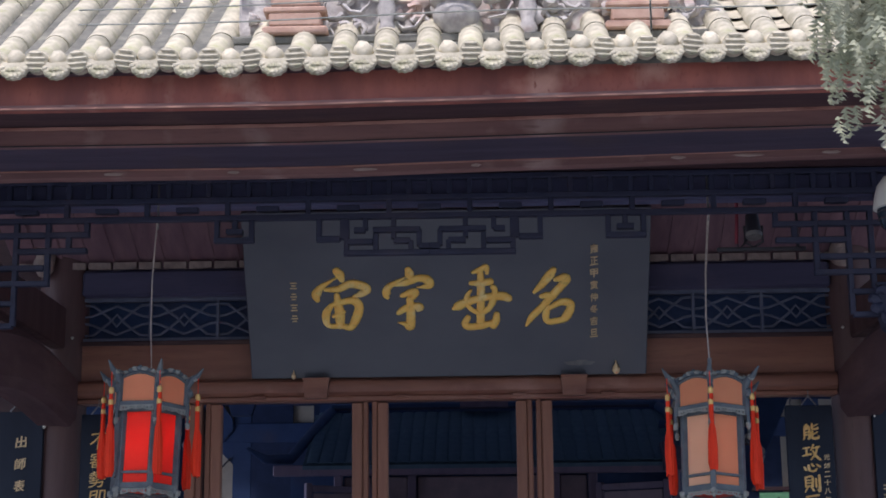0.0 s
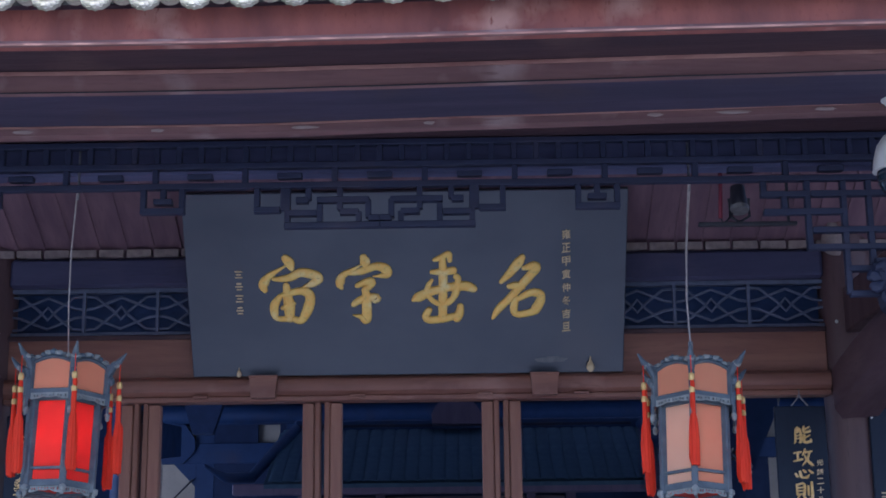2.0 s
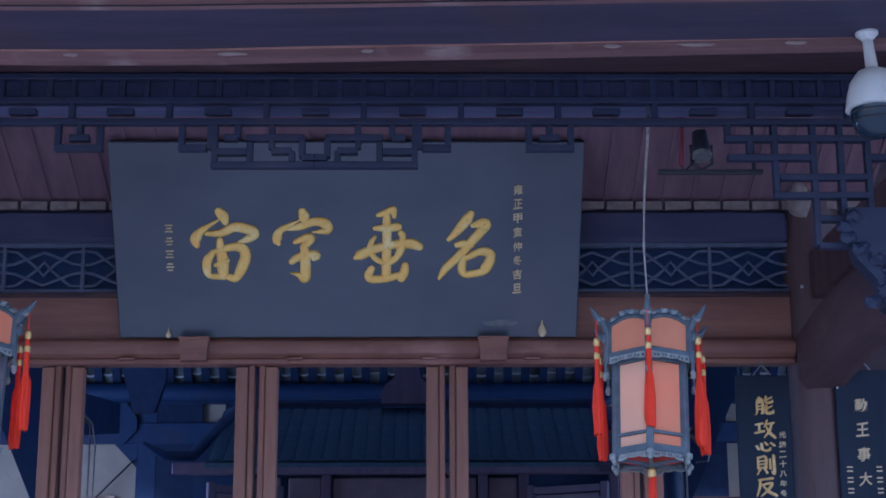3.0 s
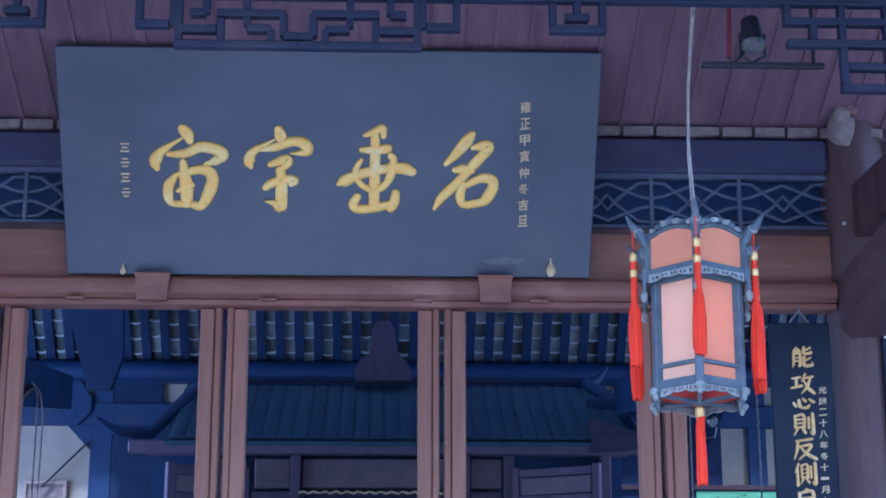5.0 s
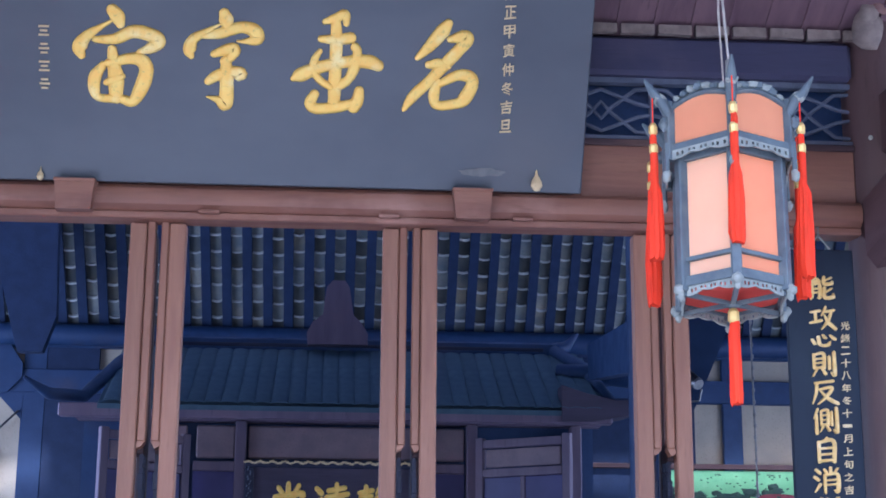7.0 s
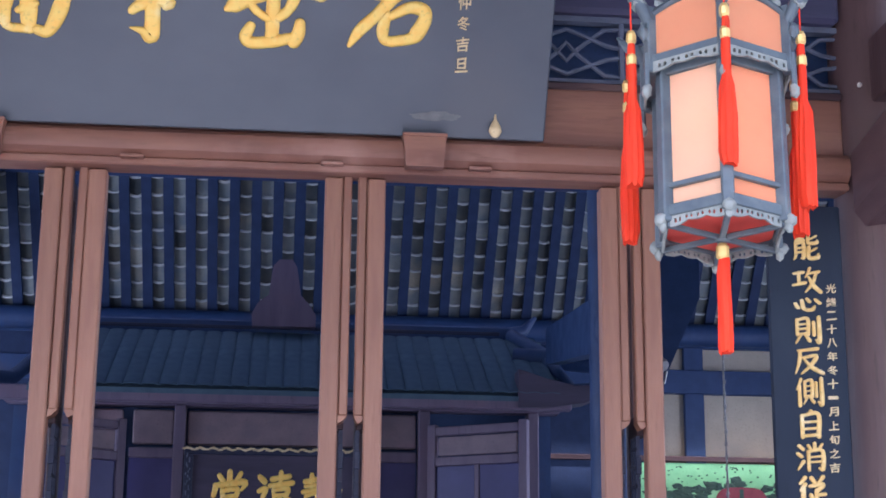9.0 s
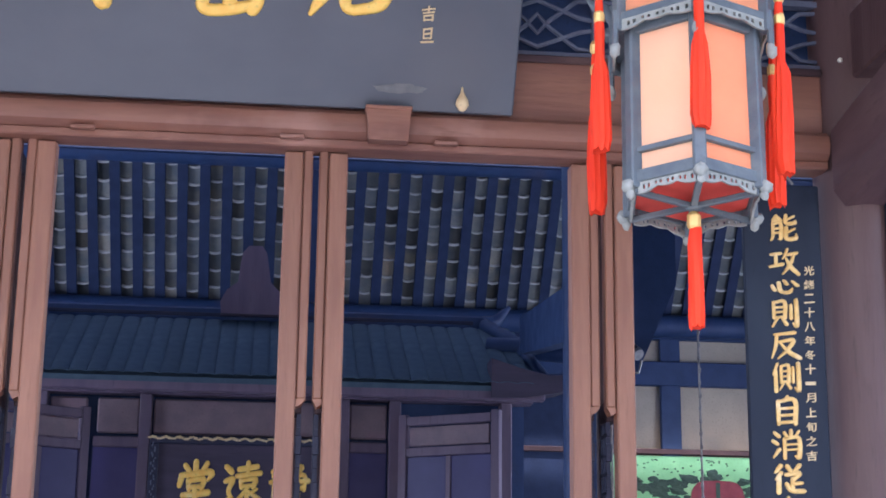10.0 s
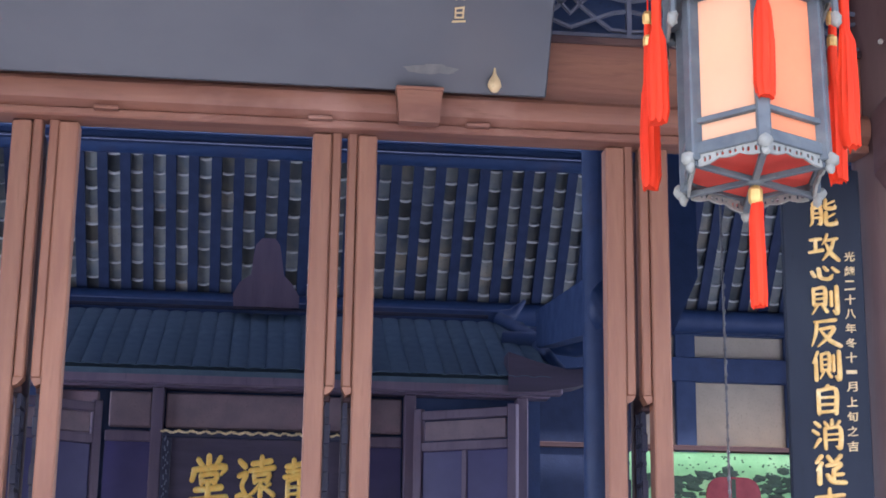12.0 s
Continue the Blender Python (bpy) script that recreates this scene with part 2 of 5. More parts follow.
def prism(points, axis, a, b, bm=None):
    """A polygon of (u, v) pairs swept along x, y or z from a to b; u, v are the other two axes in order."""
    own = bmesh.new()

    def at(u, v, w):
        return {"x": (w, u, v), "y": (u, w, v), "z": (u, v, w)}[axis]
    lo = [own.verts.new(at(u, v, a)) for u, v in points]
    hi = [own.verts.new(at(u, v, b)) for u, v in points]
    n = len(points)
    for k in range(n):
        own.faces.new((lo[k], lo[(k + 1) % n], hi[(k + 1) % n], hi[k]))
    own.faces.new(lo[::-1])
    own.faces.new(hi)
    return joined(bm, own)


def ball(c, r, squash=(1, 1, 1), rough=0.0, seed=0, sub=2, bm=None):
    own = bmesh.new()
    bmesh.ops.create_icosphere(own, subdivisions=sub, radius=1)
    for v in own.verts:
        k = 1 + rough * noise.noise(v.co * 2.3 + Vector((seed * 7.1, seed * 3.3, seed)))
        v.co = Vector((c[0] + v.co.x * r * squash[0] * k, c[1] + v.co.y * r * squash[1] * k, c[2] + v.co.z * r * squash[2] * k))
    return joined(bm, own)


def tube(points, r, n=8, bm=None):
    """A bent wire or limb; r is one radius or one for each point."""
    pts = [Vector(p) for p in points]
    rs = r if isinstance(r, (list, tuple)) else [r] * len(pts)
    own = bmesh.new()
    rings = []
    for i, p in enumerate(pts):
        d = (pts[min(i + 1, len(pts) - 1)] - pts[max(i - 1, 0)])
        q = d.to_track_quat("Z", "Y")
        rings.append([own.verts.new(p + q @ Vector((rs[i] * math.cos(k * math.tau / n), rs[i] * math.sin(k * math.tau / n), 0))) for k in range(n)])
    for a, b in zip(rings, rings[1:]):
        for k in range(n):
            own.faces.new((a[k], a[(k + 1) % n], b[(k + 1) % n], b[k]))
    own.faces.new(rings[0][::-1])
    own.faces.new(rings[-1])
    return joined(bm, own)


GLYPHS = {}


def glyph(ch, bold=0.012):
    """Outline of a character, fitted to a unit square, lying in x, z, raised towards -y."""
    if (ch, bold) not in GLYPHS:
        cu = bpy.data.curves.new("glyph", "FONT")
        cu.body, cu.extrude, cu.offset, cu.resolution_u, cu.bevel_depth, cu.bevel_resolution = ch, 0.02, bold, 3, 0.006, 0
        ob = new("glyph", cu)
        bpy.context.view_layer.update()
        me = bpy.data.meshes.new_from_object(ob.evaluated_get(bpy.context.evaluated_depsgraph_get()))
        bpy.data.objects.remove(ob)
        bpy.data.curves.remove(cu)
        co = np.array([v.co[:] for v in me.vertices])
        lo, hi = co.min(0), co.max(0)
        co = (co - (lo + hi) / 2) / np.maximum(hi - lo, 0.05)
        GLYPHS[(ch, bold)] = (co, [tuple(p.vertices) for p in me.polygons])
        bpy.data.meshes.remove(me)
    return GLYPHS[(ch, bold)]


def character(ch, m, w, h, depth, parent, material=None, slant=0.0, bold=0.012):
    """A raised character under a board; m: the pose whose x, z plane it lies in."""
    co, faces = glyph(ch, bold)
    o = ORIGIN[parent]
    vs = []
    for x, y, z in co:
        wob = 0.025 * math.sin(5 * x + 3 * y + ord(ch))
        vs.append(tuple((m @ Vector(((x + slant * y + wob * 0.5) * w, -z * depth, (y + 0.10 * x + wob) * h))) - o))
    me = bpy.data.meshes.new("character")
    me.from_pydata(vs, [], faces)
    me.update()
    me.materials.append(material or gold)
    ob = new("character", me)
    ob.parent = parent
    ORIGIN[ob] = o
    return ob


# ---- ground and platform ----
GROUND, FLOOR = 0.45, 0.75
solid("ground", box(-400, 400, -400, 400, GROUND - 0.5, GROUND), paving, "grey stone paving of the courtyard", "ground", "structure")
solid("floor", box(-9, 9, -3.4, 12, GROUND + 0.004, FLOOR, 0.01), paving, "raised stone floor of the hall and veranda", "floor", "structure")

# ---- columns and tie beams ----
def column(x, y, top, r, label):
    t = thing("column", (x, y, FLOOR), label, "column", "columns of the hall", "structure")
    part("shaft", lathe([(r * 1.04, FLOOR + 0.22), (r * 1.02, 2.4), (r, top)], x, y, 28), wood_col, t, soft=60)
    part("stone_base", lathe([(r * 1.35, FLOOR), (r * 1.5, FLOOR + 0.08), (r * 1.45, FLOOR + 0.16), (r * 1.12, FLOOR + 0.22)], x, y, 24), paving, t, "grey stone drum base", soft=50)
    return t


for cx in (-2.60, 2.70):
    column(cx, 0.02, 4.85, 0.165, "dark red-brown lacquered round wooden column beside the doors")
    column(cx * 1.02, -2.3, 4.80, 0.17, "dark red-brown lacquered round wooden veranda column")
    t = thing("tie_beam", (cx, -1.2, 3.72), "dark red-brown curved wooden beam tying two columns", "beam", "tie beams", "structure")
    own = bmesh.new()
    rings = []
    for k in range(13):
        y = -0.12 - k * (2.06 / 12)
        low = 3.70 + 0.10 * math.sin(math.pi * k / 12)
        rings.append([own.verts.new((cx + dx, y, z)) for dx, z in ((-0.10, low), (-0.145, low + 0.06), (-0.145, low + 0.30), (-0.09, low + 0.36), (0.09, low + 0.36), (0.145, low + 0.30), (0.145, low + 0.06), (0.10, low))])
    for a, b in zip(rings, rings[1:]):
        for k in range(8):
            own.faces.new((a[k], a[(k + 1) % 8], b[(k + 1) % 8], b[k]))
    own.faces.new(rings[0][::-1])
    own.faces.new(rings[-1])
    part("beam", own, beam_lacquer, t, soft=35)
    part("tie_plank", box(cx - 0.05, cx + 0.05, -2.15, -0.12, 4.22, 4.50, 0.01), wood_col, t)
    s = 1 if cx > 0 else -1
    stud = thing("nail_stud", (cx - s * 0.08, -0.15, 4.29), "small shiny metal stud on the column", "stud", "studs")
    part("head", ball((cx - s * 0.10, -0.142, 4.29), 0.011), white_plastic, stud)
    part("pin", rod((cx - s * 0.10, -0.142, 4.29), (cx - s * 0.095, -0.12, 4.29), 0.004), metal_grey, stud)
    stud = thing("nail_stud", (cx + s * 0.02, -0.17, 3.68), "small shiny metal stud on the column", "stud", "studs")
    part("head", ball((cx + s * 0.06, -0.158, 3.70), 0.014), white_plastic, stud)
    part("pin", rod((cx + s * 0.06, -0.158, 3.70), (cx + s * 0.05, -0.13, 3.70), 0.004), metal_grey, stud)

# ---- front wall above the doors ----
X0, X1 = -2.46, 2.55
beam = thing("door_lintel", (0, -0.03, 3.85), "rounded red-brown wooden lintel beam over the doors", "beam", kind="structure")
prof = [(-0.02, 3.885), (-0.085, 3.885), (-0.118, 3.91), (-0.128, 3.945), (-0.118, 3.98), (-0.09, 4.002), (-0.02, 4.002)]
part("roll", prism(prof, "x", X0, X1), wood_red, beam, soft=35)
part("lower_strip", box(X0, X1, -0.10, 0.03, 3.852, 3.884, 0.006), wood_red, beam)
for x in (-0.35, 0.42, 1.0, -1.3):
    part("wood_pin", box(x, x + 0.09, -0.135, -0.10, 3.872, 3.886, 0.003), wood_red, beam)
panel = thing("transom_panel", (0, 0, 4.0), "dark red-brown wooden board above the lintel", "panel", kind="structure")
part("board", box(X0, X1, -0.055, 0.03, 4.004, 4.275, 0.006), wood_red, panel)
part("bead", box(X0, X1, -0.075, -0.055, 4.245, 4.275, 0.005), wood_dark, panel)
ub = thing("transom_beam", (0, 0, 4.57), "dark indigo painted beam under the veranda ceiling", "beam", kind="structure")
part("beam", box(X0, X1, -0.10, 0.10, 4.572, 4.757, 0.02), transom_mat, ub)

lat = thing("lattice_transom", (0, -0.03, 4.275), "blue-grey openwork lattice of waves and diamonds above the doors", "lattice", kind="structure")
part("top_rail", box(X0, X1, -0.05, 0.0, 4.548, 4.572), lattice_mat, lat)
part("bottom_rail", box(X0, X1, -0.05, 0.0, 4.275, 4.298), lattice_mat, lat)
part("backing", box(X0, X1, 0.045, 0.06, 4.276, 4.572), navy, lat, "dark board behind the lattice")
nb = 11
for i in range(nb):
    a = X0 + (X1 - X0) * i / nb
    b = X0 + (X1 - X0) * (i + 1) / nb
    part("upright", box(a - 0.009, a + 0.009, -0.045, -0.012, 4.298, 4.548), lattice_mat, lat)
    m = (a + b) / 2
    for s in (-1, 1):
        pts = [(a, -0.028, 4.423 + s * 0.105), (a + 0.07, -0.028, 4.423 + s * 0.10), (m - 0.05, -0.028, 4.423 + s * 0.015), (m, -0.028, 4.423 - s * 0.04), (m + 0.05, -0.028, 4.423 + s * 0.015), (b - 0.07, -0.028, 4.423 + s * 0.10), (b, -0.028, 4.423 + s * 0.105)]
        part("wave_bar", tube(pts, 0.0095, 5), lattice_mat, lat)
        pts = [(a, -0.03, 4.423 + s * 0.02), (a + 0.06, -0.03, 4.423 + s * 0.03), (m, -0.03, 4.423 + s * 0.098), (b - 0.06, -0.03, 4.423 + s * 0.03), (b, -0.03, 4.423 + s * 0.02)]
        part("wave_bar", tube(pts, 0.0095, 5), lattice_mat, lat)

# ---- name board ----
PB, PT = Vector((0, -0.12, 4.0)), Vector((0, -0.62, 5.01))
lean = math.degrees(math.atan2(0.50, 1.01))
PM = Matrix.Translation(PB) @ pose(0, 0, 0, lean, 0, 0)
PH = (PT - PB).length
plq = thing("name_board", PB, "large blue-black lacquered wooden board with gold characters, leaning over the doors", "sign board")
own = prism([(-1.30, 0.0), (1.30, 0.0), (1.32, PH), (-1.32, PH)], "y", 0.0, 0.055)
bmesh.ops.bevel(own, geom=own.edges[:], offset=0.006, segments=1, affect="EDGES")
bmesh.ops.transform(own, matrix=PM, verts=own.verts)
part("board", own, plaque_mat, plq)
for x in (-0.75, 0.75):
    own = box(x - 0.05, x + 0.05, 0.057, 0.10, 0.05, PH - 0.05, 0.005)
    bmesh.ops.transform(own, matrix=PM, verts=own.verts)
    part("back_batten", own, wood_dark, plq)


def on_plaque(x, v):
    return PM @ Matrix.Translation((x, -0.004, v))


# brush strokes of the four large characters: x, y and width along each, in units of 1/350 m
ZHOU = (((-8, 65, 15), (0, 55, 18), (4, 44, 12)), ((-8, 49, 4), (-28, 37, 8), (-45, 25, 14), (-55, 9, 18), (-52, -3, 10)),
        ((-33, 21, 8), (-3, 23, 14), (22, 34, 16), (47, 30, 18), (59, 21, 18), (47, 11, 14), (29, 5, 5)),
        ((-8, 8, 12), (-6, -13, 16), (-3, -33, 20), (-3, -53, 18), (-2, -63, 16)),
        ((-21, -15, 10), (-33, -33, 16), (-34, -53, 14), (-27, -63, 10), (-3, -64, 12)))
ZHOU_BOX = (((-15, -13, 10), (17, -5, 14), (35, -8, 18), (41, -23, 18), (33, -48, 18), (21, -67, 14), (7, -65, 12)), ((-17, -41, 8), (-3, -35, 14), (7, -31, 8)))
YU = (((-1, 65, 14), (2, 55, 18), (3, 43, 10)), ((-6, 49, 3), (-28, 37, 8), (-46, 25, 14), (-51, 9, 16), (-48, 1, 8)),
      ((-33, 30, 6), (-8, 35, 13), (22, 45, 15), (42, 41, 18), (47, 29, 16), (30, 25, 7), (18, 25, 3)),
      ((-16, 5, 9), (0, 11, 14), (14, 13, 16), (10, 3, 12), (-1, -5, 12)))
YU_LOW = (((-24, -35, 10), (-13, -27, 14), (7, -20, 14), (24, -22, 16), (20, -28, 10)), ((2, -3, 12), (3, -23, 18), (3, -48, 18), (1, -67, 18), (-10, -61, 10), (-26, -57, 2)))
CHUI = (((-15, 57, 7), (0, 62, 12), (15, 69, 12), (17, 55, 8)), ((2, 62, 12), (3, 27, 16), (2, -23, 16), (1, -68, 16)),
        ((-20, 32, 9), (5, 32, 14), (25, 35, 14)), ((-59, -27, 8), (-48, -21, 18), (-20, -9, 16), (20, 0, 15), (50, 1, 18), (66, -5, 14)),
        ((-20, 15, 6), (-28, 2, 10), (-30, -13, 10), (-20, -28, 10), (-5, -37, 10)))
CHUI_LOW = (((30, 22, 12), (34, 15, 12), (30, -8, 14), (22, -25, 12), (10, -35, 12)), ((-27, -48, 12), (-34, -63, 14), (-24, -70, 14), (5, -67, 14), (30, -61, 12)),
            ((38, -41, 12), (36, -55, 16), (30, -67, 16)))
MING = (((13, 61, 12), (3, 47, 18), (-15, 25, 14), (-31, 9, 8)), ((15, 37, 8), (31, 41, 16), (41, 39, 18), (29, 22, 16), (11, 2, 16), (-13, -25, 14), (-36, -48, 14), (-49, -68, 6)),
        ((-15, -1, 10), (1, 1, 14), (15, -3, 8)))
MING_LOW = (((1, -25, 10), (-5, -43, 14), (-3, -58, 12), (9, -61, 12)), ((5, -27, 10), (29, -15, 14), (47, -17, 16), (51, -28, 16), (41, -48, 18), (31, -56, 14), (5, -61, 12)))


def brush(strokes, m, unit, parent, tall=1.0, relief=0.007, wide=1.16, material=None):
    """A brushed character: each stroke a low rounded ridge of changing width."""
    own = bmesh.new()
    for si, st in enumerate(strokes):
        pts = [np.array(p, float) for p in st]
        ext = [2 * pts[0] - pts[1], *pts, 2 * pts[-1] - pts[-2]]
        line = []
        for i in range(1, len(ext) - 2):
            for k in range(6):
                t = k / 6
                p0, p1, p2, p3 = ext[i - 1:i + 3]
                line.append(0.5 * (2 * p1 + (p2 - p0) * t + (2 * p0 - 5 * p1 + 4 * p2 - p3) * t * t + (3 * p1 - p0 - 3 * p2 + p3) * t ** 3))
        line.append(pts[-1])
        for end in (0, -1):
            step = (line[end] - line[1 if end == 0 else -2])[:2]
            step = step / max(1e-6, np.linalg.norm(step))
            caps = [np.array([*(line[end][:2] + step * line[end][2] * 0.5 * math.sin(a)), line[end][2] * math.cos(a)]) for a in (0.6, 1.1, 1.45)]
            line = caps[::-1] + line if end == 0 else line + caps
        rows = []
        for i, p in enumerate(line):
            d = line[min(i + 1, len(line) - 1)][:2] - line[max(i - 1, 0)][:2]
            d = d / max(1e-6, np.linalg.norm(d))
            n = np.array([-d[1], d[0]])
            w = max(p[2], 0.6) * 0.5 * wide * (1 + 0.07 * noise.noise((p[0] * 0.1, p[1] * 0.1, si)))
            hgt = relief + 0.0004 * si
            row = []
            for f, z in ((-1, 0.0), (-0.92, hgt * 0.6), (-0.45, hgt), (0.45, hgt), (0.92, hgt * 0.6), (1, 0.0)):
                q = p[:2] + n * w * f
                row.append(own.verts.new(m @ Vector((q[0] * unit, -z, q[1] * unit * tall))))
            rows.append(row)
        for a, b2 in zip(rows, rows[1:]):
            for k in range(5):
                own.faces.new((a[k], a[k + 1], b2[k + 1], b2[k]))
        own.faces.new(rows[0][::-1])
        own.faces.new(rows[-1])
    return part("character", own, material or gold, parent, "raised gold brush-written character", soft=60)


for strokes, x in ((ZHOU + ZHOU_BOX, -0.693), (YU + YU_LOW, -0.247), (CHUI + CHUI_LOW, 0.213), (MING + MING_LOW, 0.657)):
    brush(strokes, on_plaque(x, 0.545), 1 / 345, plq)
for i, ch in enumerate("雍正甲寅仲冬吉旦"):
    character(ch, on_plaque(0.955, 0.857 - i * 0.081), 0.050, 0.056, 0.01, plq, pale_ink)


def bar_mark(m, w, h, parent, material):
    own = box(-w / 2, w / 2, -0.004, 0, -h / 2, h / 2, 0.001)
    bmesh.ops.transform(own, matrix=m, verts=own.verts)
    part("mark", own, material, parent)


for i in range(4):
    for k in range(3):
        bar_mark(on_plaque(-0.998, 0.637 - i * 0.074 + (k - 1) * 0.018), 0.044 - 0.014 * ((k + i) % 2), 0.009, plq, pale_ink)
for x, v, sc in ((1.10, 0.055, 1.0), (-1.02, 0.03, 0.6)):
    c = PM @ Vector((x, -0.02, v))
    part("drop_peg", lathe([(0.003 * sc, c.z + 0.055 * sc), (0.006 * sc, c.z + 0.03 * sc), (0.022 * sc, c.z), (0.026 * sc, c.z - 0.02 * sc), (0.014 * sc, c.z - 0.04 * sc), (0.004 * sc, c.z - 0.045 * sc)], c.x, c.y, 12), pale_ink, plq, "pale drop-shaped peg", soft=60)
own = ball((0, 0, 0), 1.0, (0.085, 0.0012, 0.017), 0.8, 6, 3)
bmesh.ops.transform(own, matrix=on_plaque(0.86, 0.085), verts=own.verts)
part("worn_patch", own, plaque_worn, plq, "pale rubbed patch")
for x in (-0.87, 0.822):
    blk = thing("board_rest", (x, -0.15, 3.895), "notched wooden block carrying the name board on the lintel", "bracket", "board rests")
    part("block", prism([(x - 0.085, 3.988), (x + 0.085, 3.988), (x + 0.078, 3.93), (x + 0.074, 3.862), (x - 0.074, 3.862), (x - 0.078, 3.93)], "y", -0.185, -0.13), wood_red, blk)
    part("lip", box(x - 0.088, x + 0.088, -0.195, -0.13, 3.982, 3.996, 0.003), wood_red, blk)


# ---- folded door leaves ----
def door_leaf(x0, x1, side):
    """A leaf swung inwards, its meeting edge to the courtyard; side: which way its slot lies."""
    d = thing("door_leaf", ((x0 + x1) / 2, 0, FLOOR), "tall red-brown wooden lattice door leaf folded open inwards", "door", "folded door leaves")
    wide, slim = (x0, x1 - 0.038) if side > 0 else (x0 + 0.038, x1), (x1 - 0.036, x1) if side > 0 else (x0, x0 + 0.036)
    part("stile", box(wide[0], wide[1], -0.05, 0.03, FLOOR, 3.845, 0.006), wood_post, d)
    part("edge_moulding", box(slim[0], slim[1], -0.036, 0.03, 2.905, 3.858, 0.006), wood_post, d)
    tip = [(slim[0], 2.905), (slim[1], 2.905), (slim[1] if side < 0 else slim[0] + 0.02, 2.885), (slim[0] if side > 0 else slim[1] - 0.02, 2.875)]
    part("moulding_tip", prism(tip, "y", -0.036, 0.03), wood_post, d)
    px0, px1 = (x1 - 0.055, x1 - 0.012) if side > 0 else (x0 + 0.012, x0 + 0.055)
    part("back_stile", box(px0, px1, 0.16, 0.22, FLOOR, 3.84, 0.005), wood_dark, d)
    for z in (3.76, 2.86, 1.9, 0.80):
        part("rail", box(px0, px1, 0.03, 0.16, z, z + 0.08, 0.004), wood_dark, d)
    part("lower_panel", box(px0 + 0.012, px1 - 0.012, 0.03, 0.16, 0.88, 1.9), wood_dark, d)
    lx = (x1 - 0.02) if side > 0 else (x0 + 0.02)
    own = bmesh.new()
    for k in range(3):
        y = 0.05 + k * 0.045
        box(lx - 0.008, lx + 0.008, y - 0.006, y + 0.006, 1.98, 2.86, bm=own)
    for k in range(12):
        z = 2.02 + k * 0.072
        box(lx - 0.007, lx + 0.007, 0.03, 0.16, z - 0.006, z + 0.006, bm=own)
    part("lattice", own, fret_mat, d, "fine dark openwork lattice")
    for k in range(5):
        own = box(lx - 0.012, lx + 0.012, 0.032, 0.045, 2.03 + k * 0.17, 2.10 + k * 0.17, 0.003)
        part("carved_knot", own, fret_mat, d)


for c in (-1.628, -0.524, 0.561, 1.658):
    door_leaf(c - 0.119, c - 0.012, 1)
    door_leaf(c + 0.012, c + 0.119, -1)

# ---- hanging fretwork between the veranda columns ----
fret = thing("hanging_fretwork", (-0.05, -2.3, 4.78), "dark indigo openwork fret screen hanging under the eave beam", "fretwork")
BW = 0.014


def fbar(u0, u1, z0, z1, inset=0.0):
    part("bar", box(-0.05 + u0, -0.05 + u1, -2.325 + inset, -2.28 - inset, z0, z1, 0.003), fret_mat, fret)


def fh(u0, u1, z):
    fbar(u0, u1, z - BW, z + BW)


def fv(u, z0, z1):
    fbar(u - BW, u + BW, z0, z1, 0.004)


for z in (4.775, 4.665, 4.565):
    fh(-2.72, 2.72, z)
for k in range(-25, 26):
    fv(k * 0.107, 4.679, 4.761)
for k in range(-12, 13):
    if k % 2:
        fv(k * 0.215, 4.579, 4.651)
    else:
        fh(k * 0.215 - 0.06, k * 0.215 + 0.06, 4.612)
for s in (-1, 1):
    def H(u0, u1, z):
        fh(*sorted((s * u0, s * u1)), z)

    def V(u, z0, z1):
        fv(s * u, z0, z1)
    H(0.0, 0.455, 4.366)
    V(0.44, 4.38, 4.551), V(0.46, 4.44, 4.551), H(0.474, 0.60, 4.444), V(0.586, 4.458, 4.551)
    H(0.30, 0.44, 4.426), V(0.285, 4.38, 4.47), V(0.19, 4.44, 4.551), H(0.10, 0.19, 4.43), V(0.10, 4.38, 4.43), H(0.05, 0.30, 4.49)
    V(0.055, 4.40, 4.49), H(0.0, 0.055, 4.40), V(0.34, 4.49, 4.551), H(0.34, 0.40, 4.49)
    V(0.945, 4.458, 4.551), V(1.13, 4.458, 4.551), H(0.931, 1.144, 4.444), V(1.035, 4.48, 4.551), H(0.99, 1.08, 4.49)
    H(1.81, 2.03, 4.487), V(1.824, 4.50, 4.551), V(2.03, 4.24, 4.551), H(1.82, 2.2, 4.40), V(1.92, 4.414, 4.48), H(2.044, 2.44, 4.487)
    H(2.044, 2.44, 4.31), H(2.016, 2.44, 4.226), V(2.20, 4.00, 4.551), V(2.32, 4.12, 4.551), V(2.44, 3.90, 4.551), H(2.2, 2.7, 4.12), H(2.2, 2.44, 4.0), V(2.58, 4.0, 4.551), H(2.44, 2.7, 4.40)

